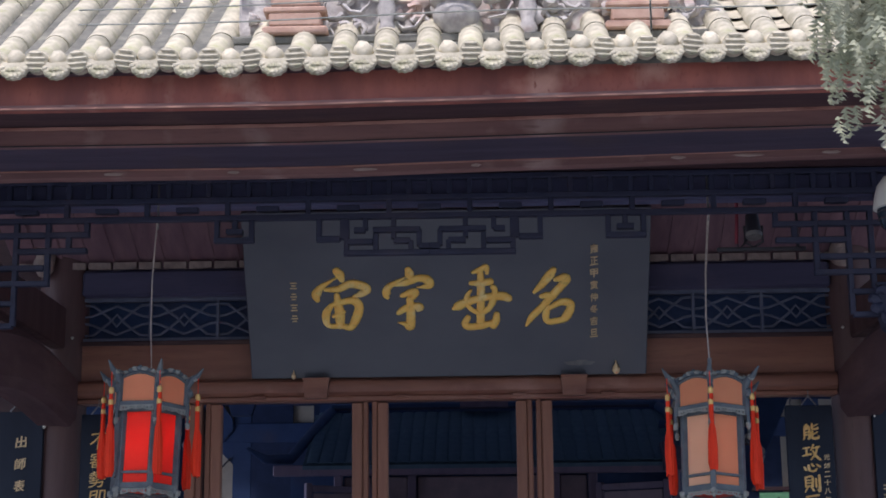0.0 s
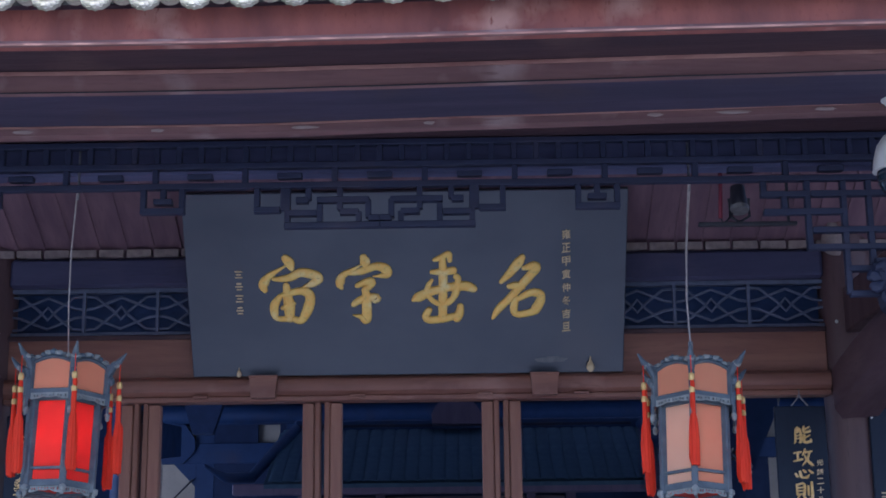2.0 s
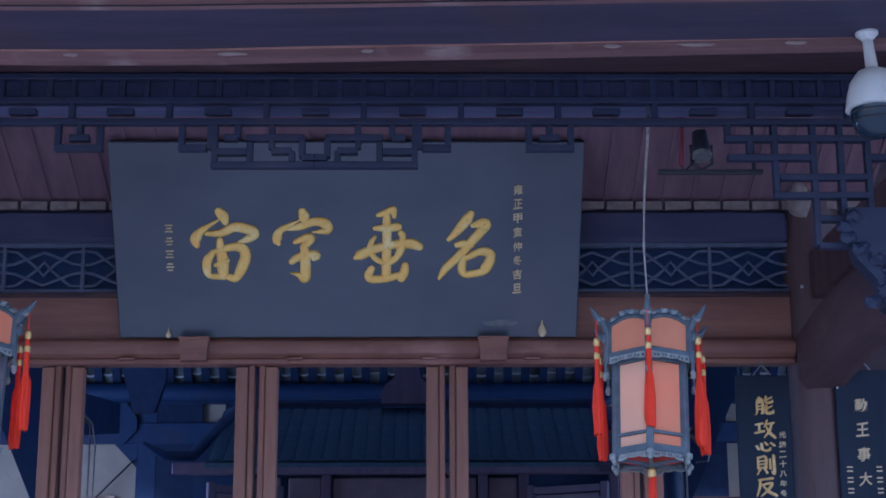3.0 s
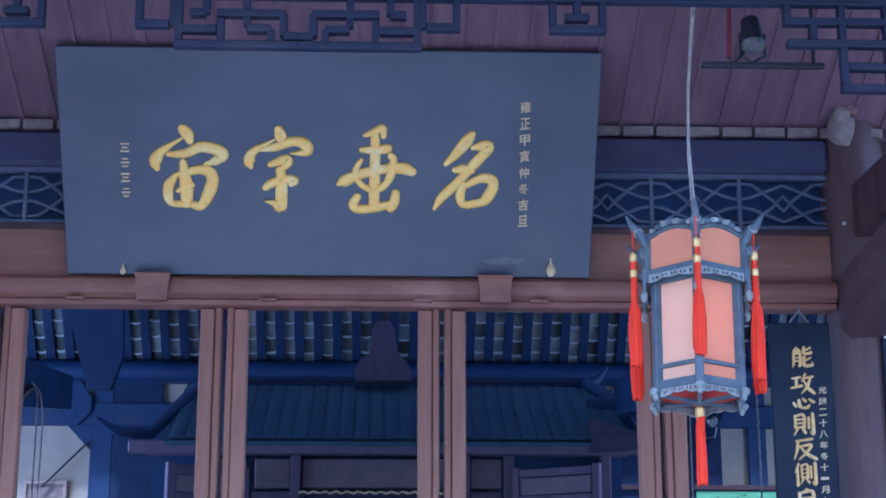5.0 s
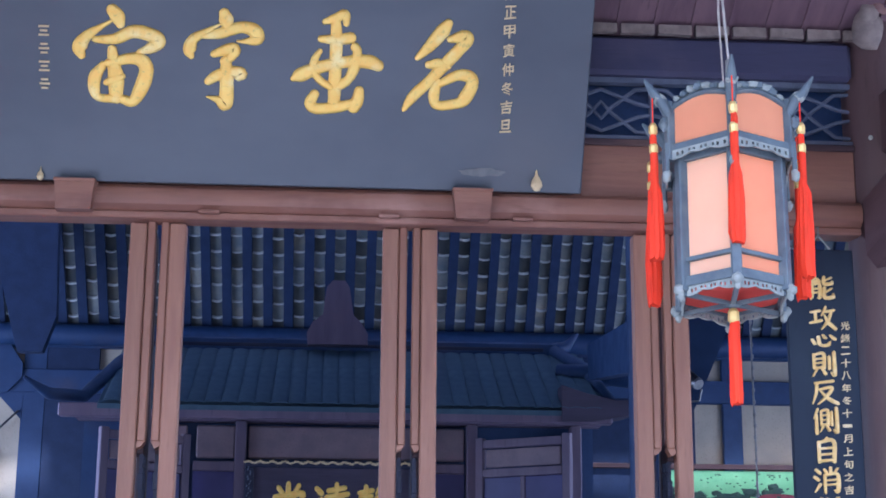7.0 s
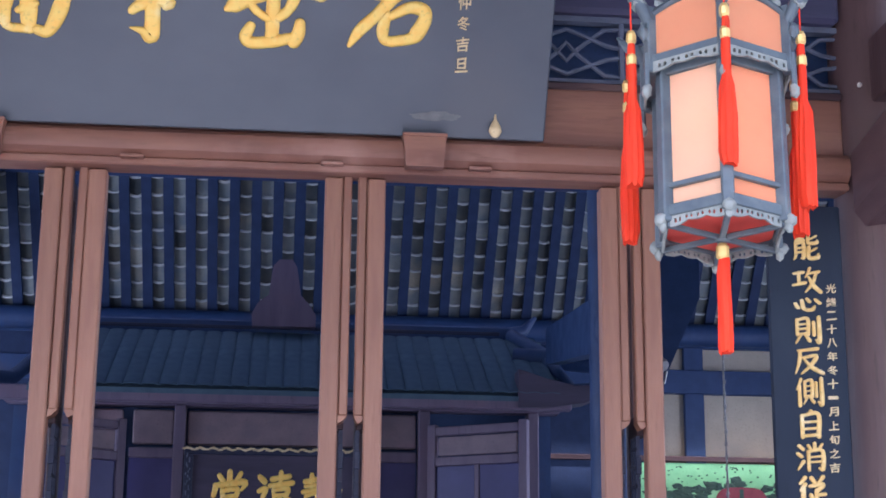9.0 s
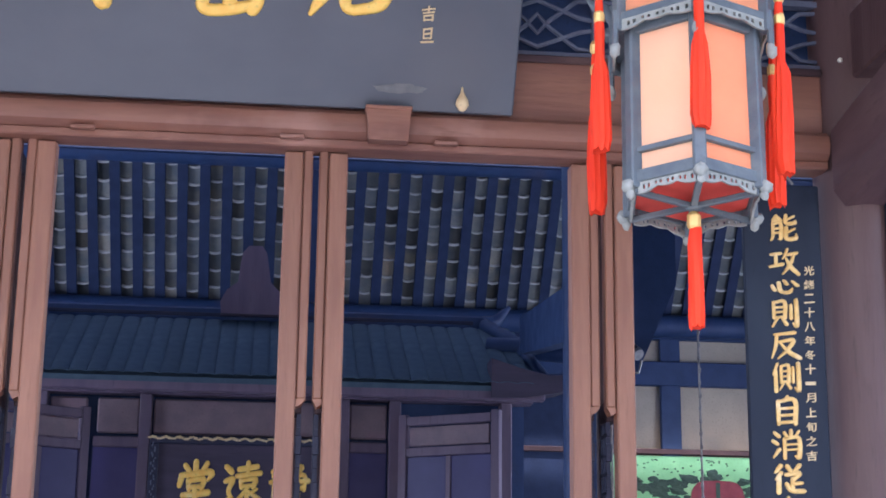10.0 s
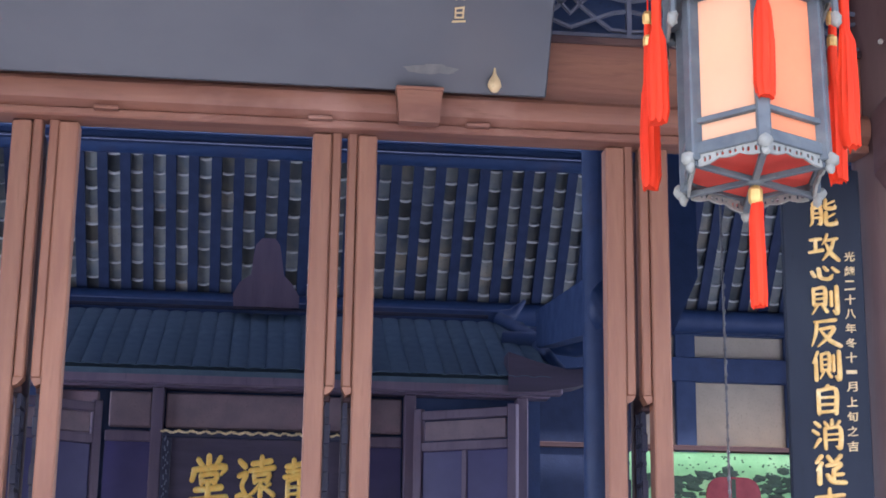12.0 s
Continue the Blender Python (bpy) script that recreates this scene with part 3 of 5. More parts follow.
# Keeps the bright ceiling from showing through; its base is lifted against shade.
solid("fret_back_beam", box(-2.55, 2.60, -2.22, -2.10, 4.655, 4.98, 0.012), beam_indigo, "dark indigo beam behind the fret screen", "beam", "structure")
for s, xc in ((1, 2.33), (-1, -2.43)):
    cb = thing("carved_bracket", (xc, -2.3, 3.68), "weathered grey-blue carved wooden corbel beside the column", "bracket", "carved brackets")
    part("scroll_block", prism([(xc - s * 0.06, 4.16), (xc + s * 0.14, 4.16), (xc + s * 0.16, 3.66), (xc + s * 0.08, 3.72), (xc + s * 0.05, 3.84), (xc - s * 0.03, 3.93), (xc - s * 0.05, 4.02)], "y", -2.36, -2.26), fret_mat, cb)
    for k in range(9):
        a = k * 0.7
        part("carved_leaf", ball((xc + s * (0.02 + 0.10 * math.sin(a)), -2.365, 3.74 + k * 0.047), 0.038, (1, 0.5, 0.8), 0.6, k), fret_mat, cb)
    rb = thing("rafter_bracket", (xc + s * 0.1, -0.15, 4.75), "pale weathered carved cloud bracket on the column head", "bracket", "carved brackets")
    part("cloud", ball((xc + s * 0.27, -0.17, 4.795), 0.095, (0.78, 0.6, 1.15), 0.35, 3), dull_wear, rb, soft=70)
    for q in range(11):
        u = q / 10
        part("carved_scroll", ball((xc + s * (0.27 + 0.20 * u + 0.03 * math.sin(q * 2.2)), -0.22, 4.86 + 0.30 * u), 0.046 - 0.018 * u, (1, 0.6, 1.1), 0.6, q + 2), eave_brown if q % 3 else dull_wear, rb, soft=60)

# ---- veranda ceiling ----
own = bmesh.new()
a, b = Vector((0, 0.0, 4.775)), Vector((0, -2.25, 5.82))
for k in range(-17, 18):
    x = k * 0.17 + 0.04
    tilt = (random.random() - 0.5) * 0.006
    for p, q, w in ((a, b, 0.0815),):
        vs = [(x - w, p.y, p.z + tilt), (x + w, p.y, p.z - tilt), (x + w, q.y, q.z - tilt), (x - w, q.y, q.z + tilt)]
        lo = [own.verts.new(v) for v in vs]
        hi = [own.verts.new((v[0], v[1] + 0.005, v[2] + 0.03)) for v in vs]
        own.faces.new(lo[::-1]), own.faces.new(hi)
        for i in range(4):
            own.faces.new((lo[i], lo[(i + 1) % 4], hi[(i + 1) % 4], hi[i]))
for k in range(-17, 18):
    x = k * 0.17 + 0.125
    vs = [(x - 0.011, a.y, a.z - 0.014), (x + 0.011, a.y, a.z - 0.014), (x + 0.011, b.y, b.z - 0.014), (x - 0.011, b.y, b.z - 0.014)]
    lo = [own.verts.new(v) for v in vs]
    hi = [own.verts.new((v[0], v[1], v[2] + 0.02)) for v in vs]
    own.faces.new(lo[::-1]), own.faces.new(hi)
    for i in range(4):
        own.faces.new((lo[i], lo[(i + 1) % 4], hi[(i + 1) % 4], hi[i]))
solid("ceiling", own, ceil_wood, "red-brown boarded veranda ceiling", "ceiling", "structure")
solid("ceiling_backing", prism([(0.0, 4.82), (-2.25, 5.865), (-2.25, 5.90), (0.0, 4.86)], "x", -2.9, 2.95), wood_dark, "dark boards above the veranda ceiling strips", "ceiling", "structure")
own = bmesh.new()
for k in range(-17, 18):
    x = k * 0.17 + 0.04
    e = 0.004 * math.sin(k * 2.1)
    prism([(x - 0.076, 4.757 + e), (x + 0.075, 4.759 - e), (x + 0.075, 4.803), (x - 0.076, 4.803)], "y", -0.125, -0.095, bm=own)
solid("ceiling_edge_boards", own, dull_wear, "row of pale weathered board ends under the veranda ceiling", "trim", "structure")

# ---- eave ----
def rise(x):
    return 0.0145 * max(0.0, x + 0.6) + (0.012 * (x - 2.0) ** 2 if x > 2 else 0)


def strip(name, y0, y1, z0, z1, material, label, bev=0.004, lift=1.0, xs=(-4.4, 4.4)):
    """A long eave board that follows the slight upward sweep."""
    own = bmesh.new()
    rings = []
    n = 44
    for k in range(n + 1):
        x = xs[0] + (xs[1] - xs[0]) * k / n
        d = rise(x) * lift
        rings.append([own.verts.new((x, y, z + d + 0.002 * noise.noise((x * 3, y, z)))) for y, z in ((y0, z0), (y1, z0), (y1, z1), (y0, z1))])
    for a, b in zip(rings, rings[1:]):
        for k in range(4):
            own.faces.new((a[k], a[(k + 1) % 4], b[(k + 1) % 4], b[k]))
    own.faces.new(rings[0][::-1])
    own.faces.new(rings[-1])
    return solid(name, own, material, label, "eave board", "structure")


strip("fascia", -3.80, -3.76, 4.705, 4.86, eave_red, "faded red painted fascia board under the roof tiles")
strip("fascia_bead", -3.825, -3.80, 4.705, 4.722, eave_brown, "thin worn bead along the fascia")
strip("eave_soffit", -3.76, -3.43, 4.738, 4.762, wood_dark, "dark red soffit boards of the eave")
strip("eave_board", -3.43, -3.39, 4.648, 4.775, eave_brown, "weathered brown eave board", lift=1.15)
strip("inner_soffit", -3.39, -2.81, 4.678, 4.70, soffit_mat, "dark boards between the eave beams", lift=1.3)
strip("eave_beam", -2.90, -2.82, 4.64, 4.678, eave_brown, "worn brown eave beam with flaked edges", lift=1.5)
strip("fascia_edge", -3.835, -3.826, 4.700, 4.708, worn_red, "pale worn lower edge of the fascia")
strip("soffit_edge", -3.452, -3.436, 4.722, 4.734, worn_red, "pale worn edge above the eave board", lift=1.1)
strip("eave_crack", -3.436, -3.431, 4.646, 4.651, black_metal, "dark open joint under the eave board", lift=1.15)
strip("beam_edge", -2.912, -2.902, 4.670, 4.676, worn_red, "pale worn upper edge of the eave beam", lift=1.5)
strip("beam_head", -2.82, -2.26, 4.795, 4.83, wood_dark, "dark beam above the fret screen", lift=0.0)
for x, w in ((-1.6, 0.10), (-1.0, 0.06), (-0.35, 0.12), (0.2, 0.05), (1.2, 0.07), (1.55, 0.16), (1.95, 0.09), (-2.2, 0.08)):
    own = ball((x, -2.902, 4.655 + rise(x) * 1.5), 0.5, (w, 0.008, 0.016), 0.4, x)
    solid("paint_flake", own, pale_wear, "pale flaked patch on the eave beam", "flake", group="paint flakes")


# ---- roof tiles ----
roof = thing("roof", (0, -3.8, 4.85), "grey-white tiled roof with round end tiles along the eave", "roof", kind="structure")
SLOPE = radians(36)
own = bmesh.new()
prism([(-3.84, 4.862), (-3.84, 4.89), (-0.6, 7.23), (-0.6, 7.18)], "x", -4.4, 4.4, bm=own)
part("roof_deck", own, tile_dark, roof)


def arch(r, t, n=8):
    """Half ring outline."""
    out = [(r * math.cos(math.pi * k / n), r * math.sin(math.pi * k / n)) for k in range(n + 1)]
    return out + [((r - t) * math.cos(math.pi * k / n), (r - t) * math.sin(math.pi * k / n)) for k in range(n, -1, -1)]


def made(name, bm, material, soft=40):
    ob = new(name, mesh_of(name, bm, material, Vector((0, 0, 0))))
    smooth(ob, soft)
    me = ob.data
    bpy.data.objects.remove(ob)
    return me


row_b = bmesh.new()
for k in range(8):
    prism([(u * (1 - 0.06 * 0), v) for u, v in arch(0.058 + 0.003 * (k % 2), 0.014)], "y", k * 0.34, k * 0.34 + 0.335, bm=row_b)
row_me = made("tile_row", row_b, tile_mat)
pan_b = bmesh.new()
for k in range(14):
    own = bmesh.new()
    for i in range(7):
        a = -0.8 + 1.6 * i / 6
        for y, dz in ((k * 0.19, 0.018), (k * 0.19 + 0.21, 0.0)):
            own.verts.new((0.085 * math.sin(a) * 1.1, y, -0.075 * math.cos(a) + 0.075 + dz))
    own.verts.ensure_lookup_table()
    for i in range(6):
        own.faces.new((own.verts[2 * i], own.verts[2 * i + 1], own.verts[2 * i + 3], own.verts[2 * i + 2]))
    joined(pan_b, own)
pan_me = made("pan_row", pan_b, tile_mat)
cap_b = bmesh.new()
rod((0, -0.018, 0.045), (0, 0.03, 0.045), 0.050, 0.054, 18, bm=cap_b)
for k in range(4):
    h = (0.046 ** 2 - (0.024 * (k - 1.5)) ** 2) ** 0.5
    rod((-h * 0.92, -0.020, 0.045 + 0.024 * (k - 1.5)), (h * 0.92, -0.020, 0.045 + 0.024 * (k - 1.5)), 0.0075, n=6, bm=cap_b)
cap_me = made("cap_tile", cap_b, tile_mat)
fan = [(0.062 * math.cos(a) * (1 + 0.07 * (k % 2)), 0.006 + 0.060 * math.sin(a) * (1 + 0.07 * (k % 2))) for k, a in enumerate([math.pi + math.pi * q / 14 for q in range(15)])]
drip_b = prism(fan + [(0.064, 0.036), (0.03, 0.022), (-0.03, 0.022), (-0.064, 0.036)], "y", -0.012, 0.010)
for k in range(8):
    a = math.pi + math.pi * (k + 0.5) / 8
    ball((0.050 * math.cos(a), -0.013, 0.004 + 0.047 * math.sin(a)), 0.013, (1, 0.6, 1), 0.3, k, 1, bm=drip_b)
for k in range(3):
    ball((-0.022 + 0.022 * k, -0.013, -0.012), 0.013, (1, 0.6, 1), 0.3, k + 9, 1, bm=drip_b)
drip_me = made("drip_tile", drip_b, tile_mat)
lump_me = made("mortar_lump", ball((0, 0.045, 0.062), 0.052, (0.95, 1.3, 1.05), 0.25, 4), tile_mat, 80)


def piece(name, me, m, parent):
    ob = new(name, me)
    ob.parent = parent
    ob.matrix_basis = Matrix.Translation(-ORIGIN[parent]) @ m
    ORIGIN[ob] = ORIGIN[parent]
    return ob


SP = 0.1905
for k in range(-22, 23):
    x = 0.09 + k * SP
    j = (random.random() - 0.5)
    d = rise(x)
    ang = math.degrees(SLOPE)
    piece("tile_row", row_me, pose(x + SP / 2, -3.86, 4.875 + d, ang, 0, j * 1.2), roof)
    piece("pan_row", pan_me, pose(x, -3.86, 4.845 + d, ang, 0, -j), roof)
    piece("cap_tile", cap_me, pose(x + SP / 2 + j * 0.01, -3.885, 4.855 + d + j * 0.008, 8, j * 14, j * 4), roof)
    piece("mortar_lump", lump_me, pose(x + j * 0.01, -3.89, 4.850 + d + j * 0.012, 10 * j, j * 10, j * 12), roof)
    piece("drip_tile", drip_me, pose(x + j * 0.008, -3.90, 4.868 + d + j * 0.006, -10, j * 6, 0), roof)

# ---- stucco ridge ornament above the eave ----
orn = thing("ridge_ornament", (0.2, -3.2, 5.1), "white weathered stucco ornament of scrolls, flowers and pots on the roof", "roof ornament")
part("ledge", box(-0.95, 1.35, -3.60, -3.42, 5.065, 5.11, 0.01), tile_dark, orn)
part("back_wall", box(-0.9, 1.3, -3.46, -3.36, 5.10, 5.70, 0.01), stucco, orn)
rnd = random.Random(5)
for k in range(90):
    x = -0.9 + 2.2 * rnd.random()
    z = 5.13 + 0.42 * rnd.random()
    r = 0.02 + 0.035 * rnd.random()
    if rnd.random() < 0.5:
        own = ball((x, -3.50 - 0.05 * rnd.random(), z), r, (1.2, 0.7, 1), 0.8, k)
        part("stucco_flower", own, stucco, orn, soft=50)
    else:
        a0, dr = rnd.random() * 6.28, rnd.choice((-1, 1))
        pts = [(x + (r + 0.012 * i) * math.cos(a0 + dr * i * 0.8), -3.51 - 0.02 * rnd.random(), z + (r + 0.012 * i) * math.sin(a0 + dr * i * 0.8)) for i in range(7)]
        part("stucco_scroll", tube(pts, [0.017, 0.016, 0.015, 0.013, 0.012, 0.009, 0.005], 6), stucco, orn, soft=60)
part("pot", lathe([(0.055, 5.11), (0.094, 5.16), (0.11, 5.21), (0.094, 5.25), (0.12, 5.27), (0.12, 5.285), (0.02, 5.285)], 0.12, -3.55, 18), stucco, orn, soft=40)
for x in (-0.62, 0.95):
    for z0, z1, w in ((5.11, 5.15, 0.15), (5.15, 5.215, 0.12), (5.215, 5.245, 0.145), (5.245, 5.31, 0.11)):
        part("plinth_course", box(x - w, x + w, -3.62 + 0.1 * (0.15 - w), -3.50, z0, z1, 0.008), terracotta, orn, "pale terracotta plinth course")
for x in (-0.2, 0.45):
    part("baluster", lathe([(0.035, 5.10), (0.045, 5.14), (0.03, 5.18), (0.045, 5.24), (0.03, 5.3), (0.05, 5.34), (0.02, 5.40)], x, -3.56, 12), stucco, orn, soft=50)
for z, dz in ((5.22, 0.09), (5.15, 0.05)):
    w = thing("roof_wire", (0, -3.6, z), "thin pale wire strung above the eave", "wire", "roof wires")
    part("wire", tube([(-1.6 + 0.4 * k, -3.68, z + dz * k / 10 - 0.01 * math.sin(k)) for k in range(11)], 0.004, 5), bone, w)
    part("wire_post", rod((1.0, -3.68, 4.96), (1.0, -3.68, z + 0.06), 0.005), bone, w)


# ---- lanterns ----
def pane(name, ring, cx, cy, material, parent, thick=0.003):
    """A thin sheet of silk filling a ring of points, its thickness towards the lantern's middle."""
    own = bmesh.new()
    A = [own.verts.new(p) for p in ring]
    B = [own.verts.new(p + (Vector((cx, cy, p.z)) - p).normalized() * thick) for p in ring]
    own.faces.new(A), own.faces.new(B[::-1])
    for i in range(len(A)):
        own.faces.new((A[i], A[(i + 1) % len(A)], B[(i + 1) % len(A)], B[i]))
    return part(name, own, material, parent)


def beam_between(a, b, w, h, out):
    """A square-edged rail from a to b: w deep along out, h tall across it."""
    d = (b - a).normalized()
    o = (out - d * out.dot(d)).normalized()
    u = d.cross(o)
    own = bmesh.new()
    rings = [[own.verts.new(p + o * (w / 2) * i + u * (h / 2) * j) for i, j in ((-1, -1), (1, -1), (1, 1), (-1, 1))] for p in (a, b)]
    for k in range(4):
        own.faces.new((rings[0][k], rings[0][(k + 1) % 4], rings[1][(k + 1) % 4], rings[1][k]))
    own.faces.new(rings[0][::-1]), own.faces.new(rings[1])
    bmesh.ops.bevel(own, geom=own.edges[:], offset=min(w, h) * 0.12, segments=1, affect="EDGES")
    return own


def lace(a, b, down, out, deep, arch_up):
    """A pierced apron between two posts: an upper and a lower strip joined by small bridges, with a scalloped foot."""
    own = bmesh.new()
    n = 24

    def hang(u):
        return deep * (0.62 + 0.22 * abs(math.sin(u * 9.4)) + arch_up * (2 * u - 1) ** 2)

    def block(u0, u1, f0, f1):
        vs = []
        for s in (-0.0028, 0.0028):
            for u, f in ((u0, f0), (u1, f0), (u1, f1), (u0, f1)):
                vs.append(own.verts.new(a.lerp(b, u) + down * hang(u) * f + out * s))
        for q in ((0, 1, 2, 3), (7, 6, 5, 4), (0, 4, 5, 1), (1, 5, 6, 2), (2, 6, 7, 3), (3, 7, 4, 0)):
            own.faces.new([vs[i] for i in q])
    for k in range(n):
        u0, u1 = k / n, (k + 1) / n
        block(u0, u1, 0.0, 0.30)
        block(u0, u1, 0.72, 1.0)
        if k % 5 not in (2, 4):
            block(u0, u1, 0.30, 0.72)
    return own


def lantern(cx, cy, cz, turn, lean, side, lower, upper, label, lengths, reach=(0, 0, 0, 0, 0, 0), watts=0.5, front_rod=True):
    """A six-sided palace lantern about the middle of its foot ring, leaning a little on its cord."""
    L = thing("palace_lantern", (cx, cy, cz), label, "lantern", "hanging lanterns")
    tip_m = Matrix.Translation((cx, cy, cz)) @ pose(0, 0, 0, 0, side, 0) @ pose(0, 0, 0, lean, 0, 0)
    upv = tip_m.to_3x3() @ Vector((0, 0, 1))
    RU, RL, RF = 0.206, 0.1643, 0.166

    def corner(r, k, z):
        a = radians(turn - 90 + 60 * k)
        return tip_m @ Vector((r * math.cos(a), r * math.sin(a), z))

    def outward(k):
        a = radians(turn - 60 + 60 * k)
        return tip_m.to_3x3() @ Vector((math.cos(a), math.sin(a), 0))

    def rail(r, k, z, h, w=0.018, name="rail"):
        part(name, beam_between(corner(r, k, z), corner(r, k + 1, z), w, h, outward(k)), lantern_wood, L)
    for k in range(6):
        radial = corner(1, k, 0) - corner(0, k, 0)
        part("body_post", beam_between(corner(RL, k, 0.0), corner(RL, k, 0.44), 0.030, 0.030, radial), lantern_wood, L)
        part("upper_post", beam_between(corner(RU - 0.006, k, 0.405), corner(RU - 0.006, k, 0.60), 0.026, 0.026, radial), lantern_wood, L)
        for r, z, h in ((RL, 0.028, 0.030), (RL, 0.095, 0.013), (RL, 0.418, 0.024), (RU - 0.006, 0.444, 0.022)):
            rail(r, k, z, h)
        for z0, z1, nm in ((0.100, 0.408, "silk_panel"), (0.042, 0.089, "silk_strip")):
            pane(nm, [corner(RL - 0.004, k, z0), corner(RL - 0.004, k + 1, z0), corner(RL - 0.004, k + 1, z1), corner(RL - 0.004, k, z1)], cx, cy, lower[k % len(lower)], L)
        lo = [corner(RU - 0.010, k, 0.452), corner(RU - 0.010, k + 1, 0.452)]
        top = [corner(RU - 0.010, k, 0.0).lerp(corner(RU - 0.010, k + 1, 0.0), i / 8) + upv * (0.572 + 0.028 * math.sin(math.pi * i / 8)) for i in range(9)]
        pane("upper_silk_panel", lo + top[::-1], cx, cy, upper[k % len(upper)], L)
        part("shoulder_board", beam_between(corner(RL + 0.014, k, 0.432), corner(RL + 0.014, k + 1, 0.432), 0.05, 0.008, outward(k)), lantern_wood, L)
        # arched and carved crest
        part("crest_rail", tube([p + upv * 0.006 for p in top], 0.010, 6), lantern_wood, L, soft=60)
        for i in range(1, 8):
            rr = 0.011 + 0.006 * math.sin(math.pi * i / 8)
            part("crest_carving", ball(top[i] + upv * (0.018 + 0.5 * rr), rr, (1.15, 0.6, 0.9), 0.7, k * 7 + i, 1), bone if i % 2 else lantern_wood, L)
        # pierced aprons under the two rails
        dn = -upv
        part("lace_apron", lace(corner(RU, k, 0.434).lerp(corner(RU, k + 1, 0.434), 0.06), corner(RU, k + 1, 0.434).lerp(corner(RU, k, 0.434), 0.06), dn, outward(k), 0.026, 0.5), bone, L, "pierced carved apron")
        part("lace_apron", lace(corner(RL, k, 0.014).lerp(corner(RL, k + 1, 0.014), 0.06), corner(RL, k + 1, 0.014).lerp(corner(RL, k, 0.014), 0.06), dn, outward(k), 0.026, 0.5), bone, L, "pierced carved apron")
        # foot ring: finials, diagonals, red silk above them
        part("finial", ball(corner(RF + 0.016, k, 0.004), 0.015, (1.1, 1.0, 1.1), 0.5, k), bone, L, "pale carved finial", soft=60)
        part("finial", ball(corner(RF + 0.010, k, -0.016), 0.010, (1, 1, 1.4), 0.5, k + 9), bone, L, "pale carved finial", soft=60)
        part("spoke", beam_between(corner(RF, k, -0.006), corner(0, k, -0.006), 0.013, 0.015, Vector((0, 0, 1))), lantern_wood, L)
        own = bmesh.new()
        A = [own.verts.new(p) for p in (corner(RL - 0.012, k, 0.022), corner(RL - 0.012, k + 1, 0.022), corner(0, k, 0.022))]
        B = [own.verts.new(v.co + upv * 0.004) for v in A]
        own.faces.new(A), own.faces.new(B[::-1])
        for i in range(3):
            own.faces.new((A[i], A[(i + 1) % 3], B[(i + 1) % 3], B[i]))
        part("base_silk", own, base_silk, L, "red silk base")
        # carved arm, side drops
        arm = part("dragon_arm", tube([corner(RU - 0.004, k, 0.555), corner(RU + 0.020, k, 0.598), corner(RU + 0.046, k, 0.612), corner(RU + 0.078, k, 0.655)], [0.016, 0.018, 0.015, 0.004], 7), lantern_wood, L, soft=60)
        part("arm_carving", ball(corner(RU + 0.030, k, 0.600), 0.016, (1.2, 1.0, 0.9), 0.7, k + 3), bone, arm)
        part("arm_carving", ball(corner(RU + 0.014, k, 0.520), 0.014, (1, 1, 1.6), 0.6, k + 5), lantern_wood, arm)
        part("arm_stem", rod(corner(RU + 0.006, k, 0.36), corner(RU + 0.006, k, 0.46), 0.008, n=6), lantern_wood, L)
        part("arm_drop", ball(corner(RU + 0.008, k, 0.352), 0.013, (1, 1, 1.5), 0.5, k), bone, L, soft=60)
        # tassel on its thread
        tip = corner(RU + 0.052 + reach[k], k, 0.60)
        part("thread", rod(tip, tip - Vector((0, 0, 0.085)), 0.0022, n=5), tassel_mat, L)
        ts = part("tassel", tassel(tip.x, tip.y, tip.z - 0.095, lengths[k % len(lengths)], k), tassel_mat, L, "scarlet thread tassel", soft=70)
        for dzb in (0.0, 0.06):
            part("bead", lathe([(0.009, tip.z - 0.08 - dzb), (0.0135, tip.z - 0.09 - dzb), (0.0135, tip.z - 0.108 - dzb), (0.009, tip.z - 0.115 - dzb)], tip.x, tip.y, 8), brass, ts, "brass bead")
    hub = corner(0, 0, -0.01)
    part("hub", ball(hub, 0.020, (1, 1, 0.5)), lantern_wood, L)
    bt = part("bottom_tassel", tassel(hub.x, hub.y, hub.z - 0.03, 0.255, 11, True), tassel_mat, L, "long scarlet tassel under the base", soft=70)
    part("bead", lathe([(0.010, hub.z - 0.01), (0.017, hub.z - 0.02), (0.017, hub.z - 0.045), (0.01, hub.z - 0.055)], hub.x, hub.y, 10), brass, bt, "brass bead")
    for k in range(3):
        part("top_spoke", rod(corner(RU - 0.01, k, 0.59), corner(RU - 0.01, k + 3, 0.59), 0.008, n=6), lantern_wood, L)
    head = corner(0, 0, 0.60)
    part("top_hook", rod(head, head + Vector((0, 0, 0.05)), 0.007, n=6), metal_grey, L)
    if front_rod:
        front = corner(RU - 0.02, 0, 0.56)
        part("front_rod", rod(front, front + upv * 0.13, 0.011, n=8), metal_grey, L, "dull metal rod")
        part("cord", tube([front + upv * 0.12, (front.x + 0.002, front.y + 0.06, 4.0), (head.x - 0.004, head.y - 0.03, 4.25), (head.x + 0.020, -2.272, 4.56)], 0.004, 6), cord, L, "twisted hanging cord")
    part("cord", tube([head + Vector((0, 0, 0.04)), (head.x - 0.010, head.y, 4.0), (head.x - 0.006, head.y - 0.02, 4.25), (head.x + 0.012, -2.272, 4.56)], 0.004, 6), cord, L, "twisted hanging cord")
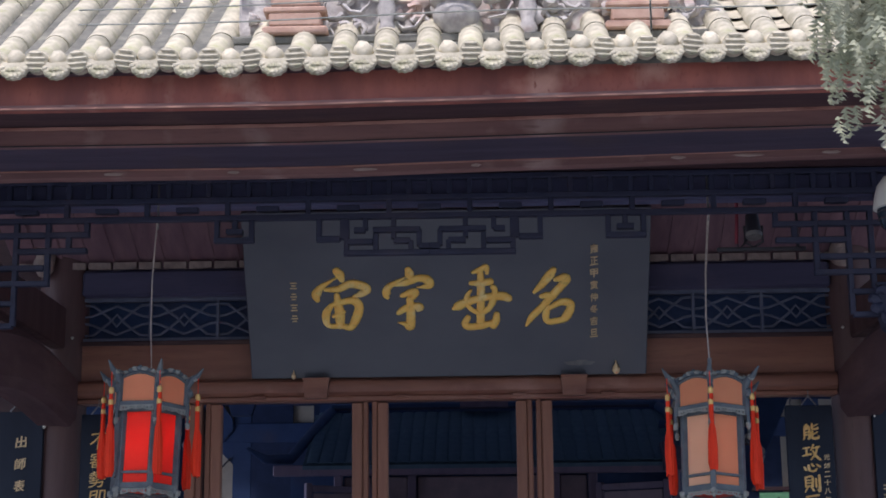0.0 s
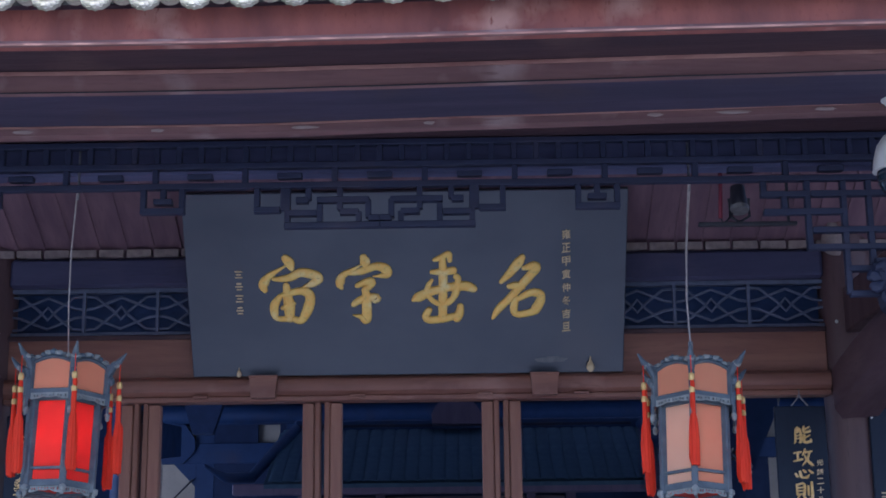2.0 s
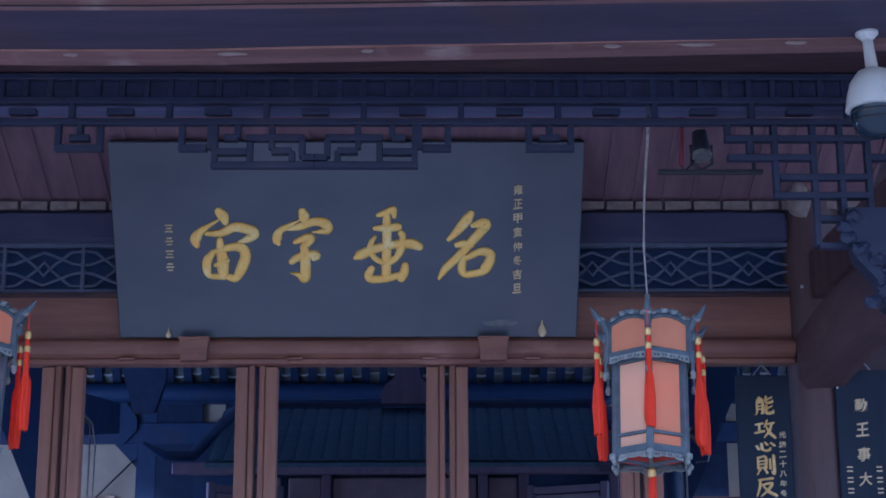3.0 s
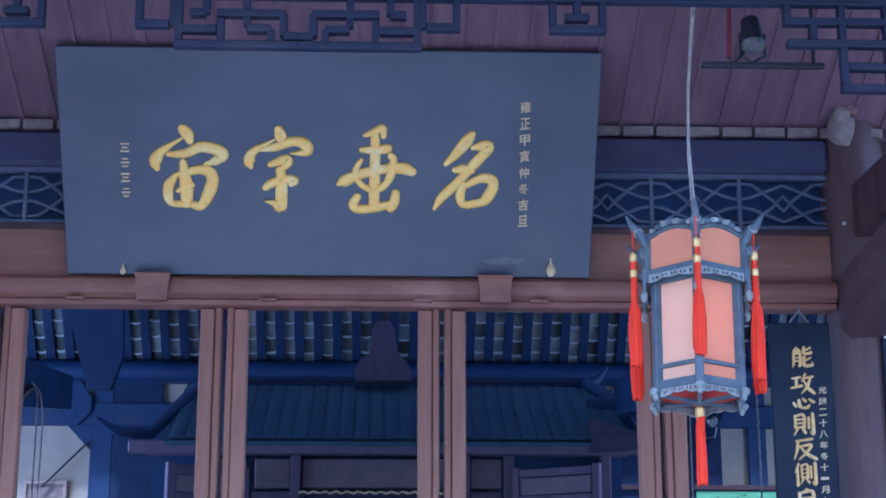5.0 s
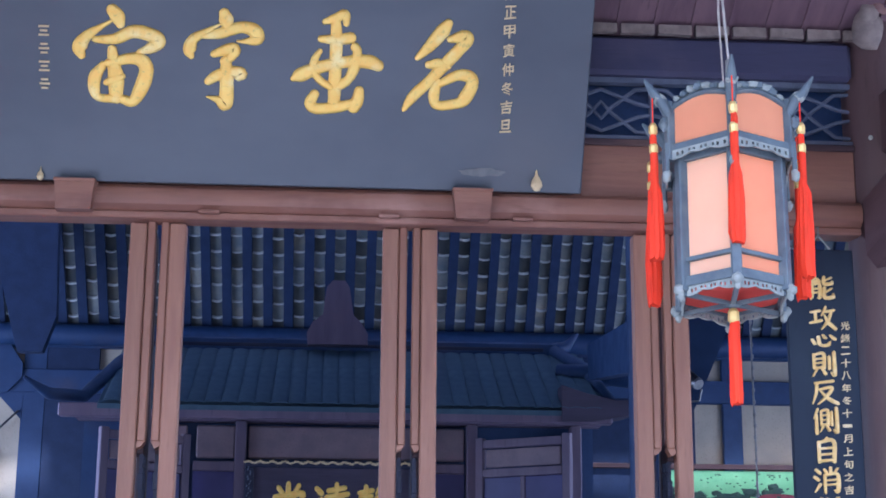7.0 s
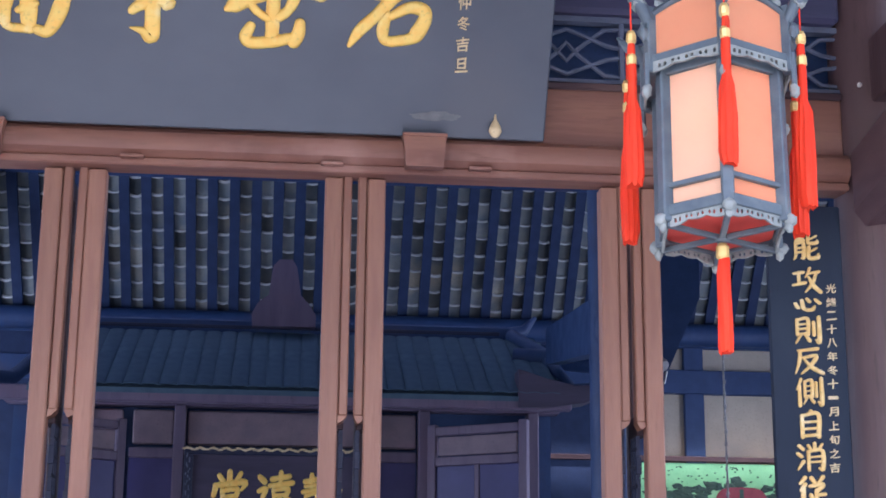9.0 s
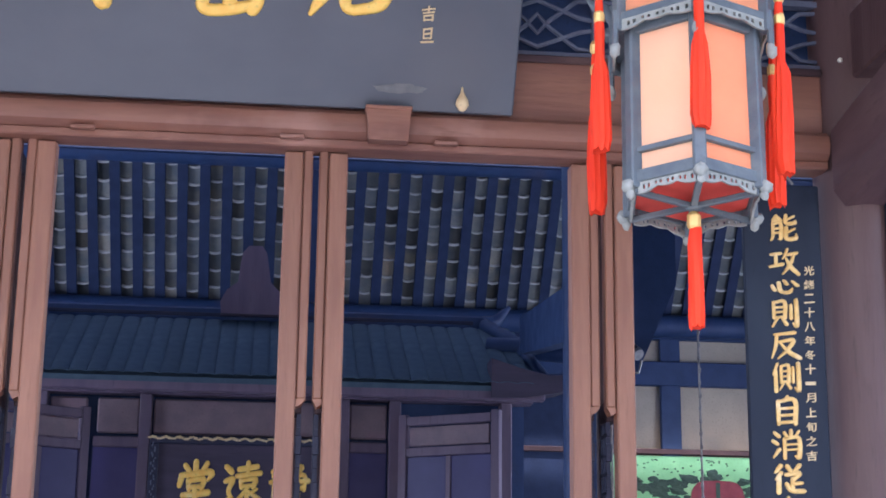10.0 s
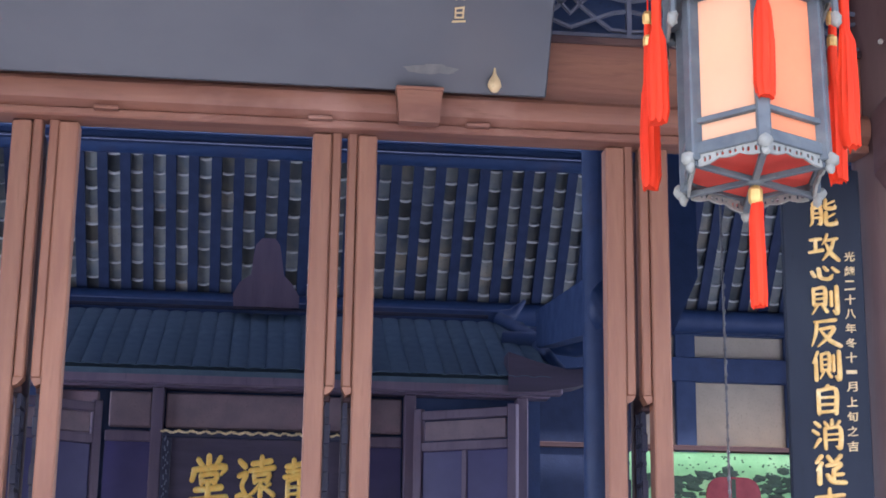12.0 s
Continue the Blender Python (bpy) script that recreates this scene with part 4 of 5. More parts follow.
    part("cord_pin", rod((head.x + 0.016, -2.268, 4.52), (head.x + 0.016, -2.268, 4.80), 0.006, n=6), metal_grey, L)
    # Point light added inside to brighten the silk; no bulb is modelled.
    glow = new("lantern_fill_light", bpy.data.lights.new("lantern_fill_light", "POINT"))
    glow.data.energy, glow.data.color, glow.data.shadow_soft_size = watts, (1.0, 0.80, 0.62), 0.09
    glow.location = corner(0, 0, 0.27)
    return L


def tassel(x, y, z, length, seed, plain=False):
    """A bound head and a swelling bundle of threads with an uneven end."""
    own = bmesh.new()
    n = 22
    prof = [(0.006, 0), (0.010, -0.03), (0.0115, -0.10), (0.011, -0.17), (0.018, -0.20), (0.0225, -length * 0.7), (0.0225, -length * 0.93), (0.019, -length)]
    if plain:
        prof = [(0.009, 0), (0.014, -0.02), (0.0155, -0.06), (0.0165, -length * 0.6), (0.018, -length * 0.9), (0.0165, -length)]
    rings = []
    for i, (r, dz) in enumerate(prof):
        ring = []
        for k in range(n):
            a = k * math.tau / n
            rr = r * (1 + (0.10 if k % 2 else -0.08) * min(1, i / 3)) * (1 + 0.12 * noise.noise((seed, k * 0.4, i * 0.5)))
            ez = 0.02 * noise.noise((seed * 3, k * 1.7, 1)) if i == len(prof) - 1 else 0
            ring.append(own.verts.new((x + rr * math.cos(a) + 0.006 * noise.noise((seed, i * 0.6, 3)), y + rr * math.sin(a), z + dz + ez)))
        rings.append(ring)
    for a, b in zip(rings, rings[1:]):
        for k in range(n):
            own.faces.new((a[k], a[(k + 1) % n], b[(k + 1) % n], b[k]))
    own.faces.new(rings[0][::-1])
    own.faces.new(rings[-1])
    return own


# Alternate facets take the paler copy, so light from the left is painted in.
lantern(1.391, -2.285, 3.0625, -9.9, -8.8, 2.2, [salmon_silk, lit_silk, salmon_silk, lit_silk, salmon_silk, lit_silk], [salmon_silk],
        "six-sided dark carved lantern with faded peach silk and scarlet tassels", [0.40, 0.45, 0.42, 0.42, 0.44, 0.40], (0, -0.02, 0, 0, 0, 0.0))
lantern(-1.53, -2.3, 3.115, 21.5, -5.0, 1.0, [red_silk], [salmon_silk],
        "six-sided dark carved lantern with bright red silk and scarlet tassels", [0.43, 0.41, 0.44], watts=1.5, front_rod=False)


# ---- couplet boards and text panels ----
def hanging_board(x0, x1, y, z0, z1, label, tilt=0.0):
    b = thing("couplet_board", ((x0 + x1) / 2, y, z0), label, "couplet board", "couplet boards")
    part("board", box(x0, x1, y, y + 0.03, z0, z1, 0.005), board_mat, b)
    part("hook", tube([((x0 + x1) / 2 - 0.05, y - 0.005, z1), ((x0 + x1) / 2, y - 0.005, z1 + 0.06), ((x0 + x1) / 2 + 0.05, y - 0.005, z1)], 0.006, 6), metal_grey, b)
    part("hook_pin", rod(((x0 + x1) / 2, y - 0.005, z1 + 0.05), ((x0 + x1) / 2, y - 0.005, z1 + 0.10), 0.006, n=6), metal_grey, b)
    return b


BRUSHED = {
    "能": "28 95 6 18 78 7 34 80 7|36 88 6 42 78 8|16 68 7 15 20 6 8 5 3|18 66 6 42 68 8 42 15 8 34 10 4|18 48 5 40 50 5|18 32 5 40 34 5|60 95 7 60 68 8 88 68 8 90 76 4|86 92 5 62 80 5|60 50 8 60 12 9 90 12 9 92 24 4|86 46 5 62 32 5",
    "攻": "8 78 6 40 82 7|24 80 7 24 40 7|4 34 6 44 42 8|62 96 6 54 74 6 46 62 3|56 76 6 92 82 7|84 78 6 70 40 8 46 8 4|58 62 5 72 32 9 96 6 8",
    "心": "10 60 8 18 35 9|32 78 8 38 30 10 64 24 11 76 46 4|50 88 7 58 70 9|78 84 7 92 62 10",
    "則": "14 92 7 14 38 7|14 92 6 50 94 8 50 38 8|16 74 5 48 76 5|16 57 5 48 59 5|14 38 6 50 41 6|24 34 6 8 6 4|42 34 6 54 14 8|70 80 7 70 34 7|88 98 8 88 10 9 76 16 4",
    "反": "16 90 6 80 96 8|22 88 7 18 50 7 4 8 3|30 64 6 76 70 8 58 38 8 24 6 4|36 56 5 60 28 9 94 6 9",
    "側": "22 98 6 8 62 4|16 74 7 16 4 8|34 90 6 34 34 6|34 90 5 58 92 7 58 34 7|36 72 4 56 74 4|36 54 4 56 56 4|34 36 5 58 38 5|40 30 5 28 8 3|52 30 5 62 14 7|72 84 6 72 34 6|90 98 8 90 8 9 78 14 4",
    "自": "52 98 7 42 84 5|22 82 8 22 6 8|22 82 7 76 86 9 76 6 9|24 58 6 74 60 6|24 34 6 74 36 6|22 9 7 76 12 7",
    "消": "10 92 7 22 80 8|4 64 7 16 54 8|4 8 4 22 34 8|62 98 7 62 76 8|40 92 6 48 78 7|86 94 6 76 78 5|40 70 7 40 4 7|40 70 6 86 72 8 86 8 9 74 10 4|42 50 5 84 52 5|42 32 5 84 34 5",
    "從": "26 94 9 10 74 6|26 70 9 12 50 6|20 56 9 18 6 10|48 92 9 58 76 9|86 94 9 70 74 7|44 64 8 86 68 10 66 46 8|64 48 9 62 14 9|64 32 8 90 34 8|44 32 8 58 10 9 96 6 10",
    "古": "8 70 7 92 76 8|50 96 7 50 50 8|22 48 8 26 10 8|22 48 7 80 52 9 74 10 9|26 14 7 74 16 7",
    "堂": "50 98 9 50 80 9|24 92 8 34 80 8|78 94 8 68 80 7|14 66 9 10 52 8|14 72 8 88 76 9 82 60 5|32 60 8 34 44 8|32 60 7 70 62 8 66 44 8|34 46 7 68 47 7|20 30 8 82 33 9|50 42 9 50 10 9|8 8 9 94 11 10",
    "遠": "8 92 8 20 82 9|6 62 7 24 66 8 14 42 7 22 24 7|2 20 6 20 22 8 50 6 9 96 4 9|40 86 8 84 90 8|62 98 8 62 72 8|34 72 7 92 76 8|44 62 7 46 48 7|44 62 6 80 64 8 76 48 8|46 50 6 78 51 6|62 46 6 44 28 6 30 20 3|60 40 7 60 18 8|62 40 5 92 20 8|84 42 5 66 32 5",
    "靜": "8 84 7 44 88 7|26 96 8 26 62 8|10 74 6 42 76 6|4 62 7 48 65 8|12 54 7 12 4 7|12 54 6 40 56 8 40 6 8|14 40 5 38 41 5|14 26 5 38 27 5|66 96 7 54 80 4|60 90 6 82 92 7 74 78 5|54 70 6 88 73 7 88 44 7|50 58 7 98 61 8|54 45 6 88 47 6|70 80 8 70 4 9 58 10 4",
}


def brushed(ch, m, w, h, parent, relief, heavy=1.8, material=None):
    """A brushed character from the stroke table, fitted to w by h."""
    strokes = []
    for st in BRUSHED[ch].split("|"):
        v = [float(n) for n in st.split()]
        strokes.append(tuple((v[i] - 50, v[i + 1] - 50 + (v[i] - 50) * 0.06, v[i + 2] * heavy) for i in range(0, len(v), 3)))
    brush(strokes, m, w / 100, parent, h / w, relief, 0.95, material)


def up(x, y, z):
    return pose(x, y, z)


b = hanging_board(2.20, 2.505, -0.09, 0.9, 3.785, "tall blue-black board with a column of gold characters")
for i, ch in enumerate("能攻心則反側自消從古"):
    z = (3.61, 3.475, 3.375, 3.272, 3.150, 3.028, 2.903, 2.776, 2.650, 2.53)[i]
    x = 2.357 - (3.61 - z) * 0.02
    hh = 0.07 if ch == "心" else 0.108
    brushed(ch, up(x, -0.0915, z), 0.119, hh, b, 0.004, 1.9, gold_old)
for i, ch in enumerate("光緒二十八年冬十一月上旬之吉"):
    character(ch, up(2.452 - i * 0.0016, -0.092, 3.445 - i * 0.0545), 0.04, 0.014 if ch in "一" else 0.036, 0.005, b, pale_ink)
b = hanging_board(-2.43, -2.20, -0.09, 0.9, 3.785, "tall blue-black board with a column of gold characters")
for i, ch in enumerate("不審勢即"):
    character(ch, up(-2.31, -0.092, 3.61 - i * 0.125), 0.11, 0.105, 0.008, b, gold_old, 0.10, -0.004)
b = hanging_board(2.745, 3.05, -0.17, 0.9, 3.80, "dark text panel with small pale gold characters")
for i, ch in enumerate("勤王事大"):
    character(ch, up(2.885, -0.174, 3.60 - i * 0.137), 0.072, 0.075, 0.006, b, pale_ink, 0.05)
for c in (2.80, 2.965):
    for i in range(5):
        for k in range(2):
            own = box(c - 0.016, c + 0.016, -0.176, -0.172, 3.25 - i * 0.06 - k * 0.022, 3.258 - i * 0.06 - k * 0.022)
            part("mark", own, pale_ink, b)
b = hanging_board(-3.0, -2.66, -0.17, 0.9, 3.80, "dark text panel with small pale gold characters")
for i, ch in enumerate("出師表"):
    character(ch, up(-2.80, -0.174, 3.60 - i * 0.142), 0.072, 0.075, 0.006, b, pale_ink, 0.05)

# ---- dome camera and small spotlight on the veranda ----
DX, DY = 2.24, -2.96
dc = thing("dome_camera", (DX, DY, 4.28), "white ceiling-mounted security camera with a smoked dome", "security camera")
part("mount", lathe([(0.046, 4.738), (0.046, 4.722), (0.03, 4.706), (0.022, 4.698)], DX - 0.012, DY, 18), white_plastic, dc, soft=40)
part("neck", rod((DX - 0.012, DY, 4.71), (DX, DY, 4.565), 0.020, 0.025, 14), white_plastic, dc, soft=60)
part("hood", lathe([(0.028, 4.576), (0.06, 4.563), (0.092, 4.52), (0.108, 4.46), (0.114, 4.415), (0.116, 4.405), (0.10, 4.402)], DX, DY, 28), white_plastic, dc, soft=60)
dome = part("dome", lathe([(0.098, 4.415), (0.096, 4.37), (0.082, 4.32), (0.05, 4.29), (0.01, 4.282)], DX, DY, 28), smoke, dc, "smoked blue dome", soft=60)
for r, z in ((0.098, 4.385), (0.093, 4.352)):
    part("dome_ring", lathe([(r, z + 0.004), (r + 0.003, z), (r, z - 0.004)], DX, DY, 28), black_metal, dome)
sp = thing("spotlight", (1.72, -2.05, 4.42), "small dark spotlight with a red cable behind the fret screen", "spotlight")
part("housing", rod((1.70, -2.04, 4.60), (1.70, -2.07, 4.49), 0.036, 0.044, 14), black_metal, sp, soft=50)
part("glass_rim", rod((1.70, -2.07, 4.49), (1.70, -2.076, 4.470), 0.047, 0.043, 16), metal_grey, sp)
part("yoke", tube([(1.655, -2.05, 4.54), (1.655, -2.05, 4.45), (1.70, -2.05, 4.42), (1.75, -2.05, 4.45), (1.75, -2.05, 4.54)], 0.008, 6), black_metal, sp)
part("mounting_bar", box(1.50, 1.98, -2.065, -2.035, 4.400, 4.420, 0.003), black_metal, sp)
part("hanger", rod((1.94, -2.05, 4.41), (1.94, -2.05, 4.80), 0.008, n=8), black_metal, sp)
part("conduit", tube([(1.622, -2.05, 4.82), (1.616, -2.05, 4.6), (1.608, -2.05, 4.44)], 0.010, 8), red_paint, sp, "red cable conduit", soft=60)
part("cable", tube([(1.608, -2.05, 4.45), (1.62, -2.06, 4.41), (1.66, -2.06, 4.45), (1.69, -2.04, 4.56)], 0.006, 6), black_metal, sp)

# ---- the hall: walls and roof underside ----
# Unseen side walls; their openings and bluish area lamps are added interior fill.
for nm, xa, xb, face in (("wall_left", -6.2, -6.0, 1), ("wall_right", 6.2, 6.4, -1)):
    own = box(xa, xb, 0.2, 2.2, FLOOR, 6.6)
    for y0, y1, z0, z1 in ((2.2, 7.6, FLOOR, 1.6), (2.2, 7.6, 4.8, 6.6), (7.6, 10.2, FLOOR, 6.6)):
        box(xa, xb, y0, y1, z0, z1, bm=own)
    solid(nm, own, navy, "dark side wall of the hall with an added opening for fill light", "wall", "structure")
    lamp = new("hall_fill_light", bpy.data.lights.new("hall_fill_light", "AREA"))
    lamp.data.shape, lamp.data.size, lamp.data.size_y = "RECTANGLE", 5.2, 3.0
    lamp.data.energy, lamp.data.color = HALL_FILL_W * (1.0 if face > 0 else 0.4), (0.62, 0.76, 1.0)
    lamp.matrix_world = look(((xa + xb) / 2, 4.9, 3.2), ((xa + xb) / 2 + face, 4.9, 3.2))
solid("wall_front_left", box(-6.0, -2.78, 0.06, 0.18, FLOOR, 6.2), wood_dark, "dark wooden front wall beside the doors", "wall", "structure")
solid("wall_front_right", box(2.88, 6.2, 0.06, 0.18, FLOOR, 6.2), wood_dark, "dark wooden front wall beside the doors", "wall", "structure")
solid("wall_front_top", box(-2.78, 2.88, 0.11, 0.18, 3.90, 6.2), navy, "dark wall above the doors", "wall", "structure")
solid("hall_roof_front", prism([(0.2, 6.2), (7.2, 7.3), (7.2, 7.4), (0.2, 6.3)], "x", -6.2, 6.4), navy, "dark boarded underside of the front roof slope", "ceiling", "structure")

TT, TB = Vector((0, 8.02, 6.28)), Vector((0, 8.98, 5.12))
DT = (TB - TT).length
dirn = (TB - TT) / DT
nrm = Vector((0, dirn.z, -dirn.y))
if nrm.z > 0:
    nrm = -nrm
rnd = random.Random(11)
tiles_b, edge_b, raft_b = bmesh.new(), bmesh.new(), bmesh.new()


def quad_block(bm, xa, xb, s0, s1, d0, d1):
    """A block on the slope: x span, distance down the slope, depth below the slope plane."""
    vs = []
    for d in (d0, d1):
        for x, s in ((xa, s0), (xb, s0), (xb, s1), (xa, s1)):
            p = TT + dirn * s + nrm * d
            vs.append(bm.verts.new((x, p.y, p.z)))
    for f in ((0, 1, 2, 3), (7, 6, 5, 4), (0, 4, 5, 1), (1, 5, 6, 2), (2, 6, 7, 3), (3, 7, 4, 0)):
        bm.faces.new([vs[i] for i in f])


COL = 0.2035
for k in range(-24, 28):
    x = 0.06 + k * COL
    quad_block(raft_b, x - COL / 2 - 0.046, x - COL / 2 + 0.046, -0.5, DT + 0.15, 0.0, 0.035)
    off = rnd.random() * 0.05
    row = 0
    s = -0.05 - off
    while s < DT + 0.02:
        wob = (rnd.random() - 0.5) * 0.012
        quad_block(tiles_b, x - 0.055 + wob, x + 0.055 + wob, s, s + 0.172, -0.02 + 0.01 * rnd.random(), -0.012)
        sag = 0.006 + 0.010 * rnd.random()
        thick = 0.012 + 0.010 * rnd.random()
        for q in range(6):
            u0, u1 = q / 3 - 1, (q + 1) / 3 - 1
            m = sag * (1 - ((u0 + u1) / 2) ** 2)
            quad_block(edge_b, x + 0.052 * u0 + wob, x + 0.052 * u1 + wob, s + 0.158 + m, s + 0.158 + m + thick, -0.012, 0.012)
        s += 0.182
ceil = solid("roof_underside", tiles_b, inner_tile, "pale roof tiles seen from below between dark rafters", "ceiling", "structure")
# Solid pale strips in place of the light between tiles.
solid("roof_underside_edges", edge_b, leak_edge, "pale strips painted for light leaking between the roof tiles", "ceiling", "structure")
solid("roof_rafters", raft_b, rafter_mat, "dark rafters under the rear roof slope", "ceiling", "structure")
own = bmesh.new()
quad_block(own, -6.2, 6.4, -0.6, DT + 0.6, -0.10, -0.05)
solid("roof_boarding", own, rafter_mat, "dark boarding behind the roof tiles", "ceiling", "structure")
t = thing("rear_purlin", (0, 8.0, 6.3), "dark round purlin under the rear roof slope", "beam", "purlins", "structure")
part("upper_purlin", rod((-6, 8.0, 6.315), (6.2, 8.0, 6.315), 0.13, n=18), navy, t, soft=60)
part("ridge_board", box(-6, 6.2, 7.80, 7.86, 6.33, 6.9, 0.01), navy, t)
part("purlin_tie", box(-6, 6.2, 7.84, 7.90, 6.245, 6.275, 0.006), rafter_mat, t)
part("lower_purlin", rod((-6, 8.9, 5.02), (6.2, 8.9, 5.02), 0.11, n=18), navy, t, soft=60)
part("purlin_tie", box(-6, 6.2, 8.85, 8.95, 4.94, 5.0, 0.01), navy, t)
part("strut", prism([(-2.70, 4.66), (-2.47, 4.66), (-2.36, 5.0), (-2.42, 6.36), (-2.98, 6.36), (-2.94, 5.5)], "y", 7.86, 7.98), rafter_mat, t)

# rear wall: plaster panels in a dark timber frame
rw = thing("wall_rear", (0, 9.1, FLOOR), "white plaster rear wall in a dark timber frame", "wall", kind="structure")
part("plaster", box(-6.0, 6.2, 9.12, 9.2, FLOOR, 5.05), wall_white, rw)
YR = 9.05
k9 = (YR + 5.576) / (7.9 + 5.576)


def rx(x):
    return 0.328 + (x - 0.328) * k9


def rz(z):
    return 2.054 + (z - 2.054) * k9


for x0, x1 in ((3.893, 4.073), (4.90, 5.05), (-1.62, -1.45), (-2.61, -2.40)):
    part("timber_post", box(rx(x0), rx(x1), YR, YR + 0.07, FLOOR, 5.05, 0.006), navy, rw)
for z0, z1 in ((4.268, 4.487), (4.69, 4.9)):
    part("timber_rail", box(-6.0, 6.2, YR - 0.02, YR + 0.069, rz(z0), rz(z1), 0.008), navy, rw)
part("sill_rail", box(2.4, 6.2, YR - 0.03, YR + 0.069, rz(3.652), rz(3.70), 0.006), wood_dark, rw)
part("corner_brace", prism([(-3.12, 4.46), (-2.85, 4.18), (-2.85, 4.46)], "y", YR - 0.005, YR + 0.06), navy, rw)
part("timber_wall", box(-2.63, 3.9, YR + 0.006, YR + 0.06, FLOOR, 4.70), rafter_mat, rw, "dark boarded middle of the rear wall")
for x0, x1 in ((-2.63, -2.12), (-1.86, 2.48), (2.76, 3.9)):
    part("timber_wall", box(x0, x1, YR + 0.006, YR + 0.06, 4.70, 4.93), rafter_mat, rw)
part("side_gable", prism([(-6.0, 4.45), (-3.0, 4.45), (-2.86, 4.60), (-2.86, 4.74), (-2.97, 4.90), (-3.3, 5.3), (-6.0, 5.3)], "y", YR - 0.06, YR - 0.022), navy, rw)
part("stay_rod", rod((-2.88, YR - 0.03, 4.27), (-3.34, YR - 0.03, 3.80), 0.011, n=8), black_metal, rw)

pic = thing("painted_panel", (rx(4.45), YR - 0.03, 2.4), "jade green painted panel with dark foliage and a dark red drum", "painting")
gx0, gx1, gz0, gz1 = rx(3.35), rx(4.92), 2.4, rz(3.64)
part("ground", box(gx0, gx1, YR - 0.014, YR + 0.066, gz0, gz1), green_paint, pic)
rnd = random.Random(3)
for k in range(60):
    x, z = gx0 + (gx1 - gx0) * rnd.random(), gz1 - 0.03 - 0.16 * rnd.random()
    part("dot", ball((x, YR - 0.016, z), 0.010, (1.3, 0.4, 0.8), 0.4, k, 1), leaf_paint, pic)
for k in range(44):
    u = rnd.random()
    x = gx0 + (gx1 - gx0) * u
    z = rz(3.44) + 0.05 * math.sin(u * 14) + (rnd.random() - 0.5) * 0.10 - 0.1 * rnd.random()
    part("leaf", ball((x, YR - 0.016, z), 0.05, (1.2, 0.3, 0.7), 0.9, k), leaf_paint, pic)
dx = rx(4.38)
part("drum", prism([(dx + 0.27 * math.copysign(abs(math.cos(a)) ** 0.5, math.cos(a)), rz(3.43) - 0.34 + 0.34 * math.copysign(abs(math.sin(a)) ** 0.5, math.sin(a))) for a in [k * math.tau / 28 for k in range(28)]], "y", YR - 0.034, YR - 0.016), red_paint, pic, "dark red rounded drum")
part("drum_band", box(dx - 0.02, dx + 0.02, YR - 0.040, YR - 0.034, 2.75, rz(3.41)), leaf_paint, pic)
for sd in (-1, 1):
    for k in range(26):
        a, r = rnd.random() * 6.28, rnd.random() ** 0.6
        part("leaf", ball((dx + sd * 0.44 + 0.20 * r * math.cos(a), YR - 0.02, rz(3.36) - 0.02 + 0.13 * r * math.sin(a)), 0.030, (1.3, 0.3, 0.6), 0.9, k), leaf_paint, pic)

lp = thing("framed_picture", (rx(-3.08), YR - 0.05, 3.0), "framed picture with a pale gilt frame", "picture")
part("canvas", box(rx(-3.21), rx(-2.835), YR + 0.02, YR + 0.05, 2.9, rz(3.70)), dull_wear, lp)
for x0, x1, z0, z1 in ((-3.23, -2.815, 3.69, 3.725), (-2.845, -2.815, 3.0, 3.69), (-3.23, -3.20, 3.0, 3.69)):
    part("frame_rail", box(rx(x0), rx(x1), YR - 0.0, YR + 0.06, rz(z0) if z0 > 3.2 else 2.9, rz(z1), 0.006), pale_wear, lp)
for sx, x, z in ((1, -2.38, 3.98), (-1, 2.64, 3.86)):
    s2 = thing("hall_spotlight", (x, 4.02, z), "small black and chrome spotlight on a looped cable", "spotlight", "hall spotlights")
    part("can", rod((x, 4.02, z + 0.10), (x - 0.10 * sx, 3.95, z - 0.02), 0.035, 0.042, 14), black_metal, s2, soft=50)
    part("wall_arm", rod((x, 4.02, z + 0.05), (-2.56 if sx > 0 else 2.5, 4.15, z + 0.05), 0.012, n=8), black_metal, s2)
    part("rim", rod((x - 0.10 * sx, 3.95, z - 0.02), (x - 0.11 * sx, 3.93, z - 0.035), 0.044, 0.038, 14), metal_grey, s2, soft=50)
    part("bracket", tube([(x - 0.14 * sx, 3.98, z - 0.06), (x - 0.12 * sx, 3.98, z - 0.14), (x - 0.02 * sx, 3.98, z - 0.15)], 0.008, 6), metal_grey, s2)
    part("cable", tube([(x, 4.02, z + 0.14), (x + 0.07 * sx, 4.02, z + 0.06), (x + 0.10 * sx, 4.02, z - 0.1), (x + 0.09 * sx, 4.02, z - 1.6)], 0.008, 6), cord, s2)
    part("cable", tube([(x, 4.02, z + 0.12), (x + 0.05 * sx, 4.02, z + 0.05), (x + 0.055 * sx, 4.02, z - 0.1), (x + 0.05 * sx, 4.02, z - 1.6)], 0.008, 6), cord, s2)

for x, tgt, watts in ((2.50, (5.1, 9.0, 1.9), 135.0), (-2.40, (-3.5, 9.0, 3.0), 12.0)):
    lamp = new("hall_spot_light", bpy.data.lights.new("hall_spot_light", "SPOT"))
    lamp.data.energy, lamp.data.color, lamp.data.spot_size, lamp.data.spot_blend, lamp.data.shadow_soft_size = watts, (1.0, 0.70, 0.38), radians(56), 1.0, 0.08
    lamp.matrix_world = look((x, 4.45, 3.55), tgt)

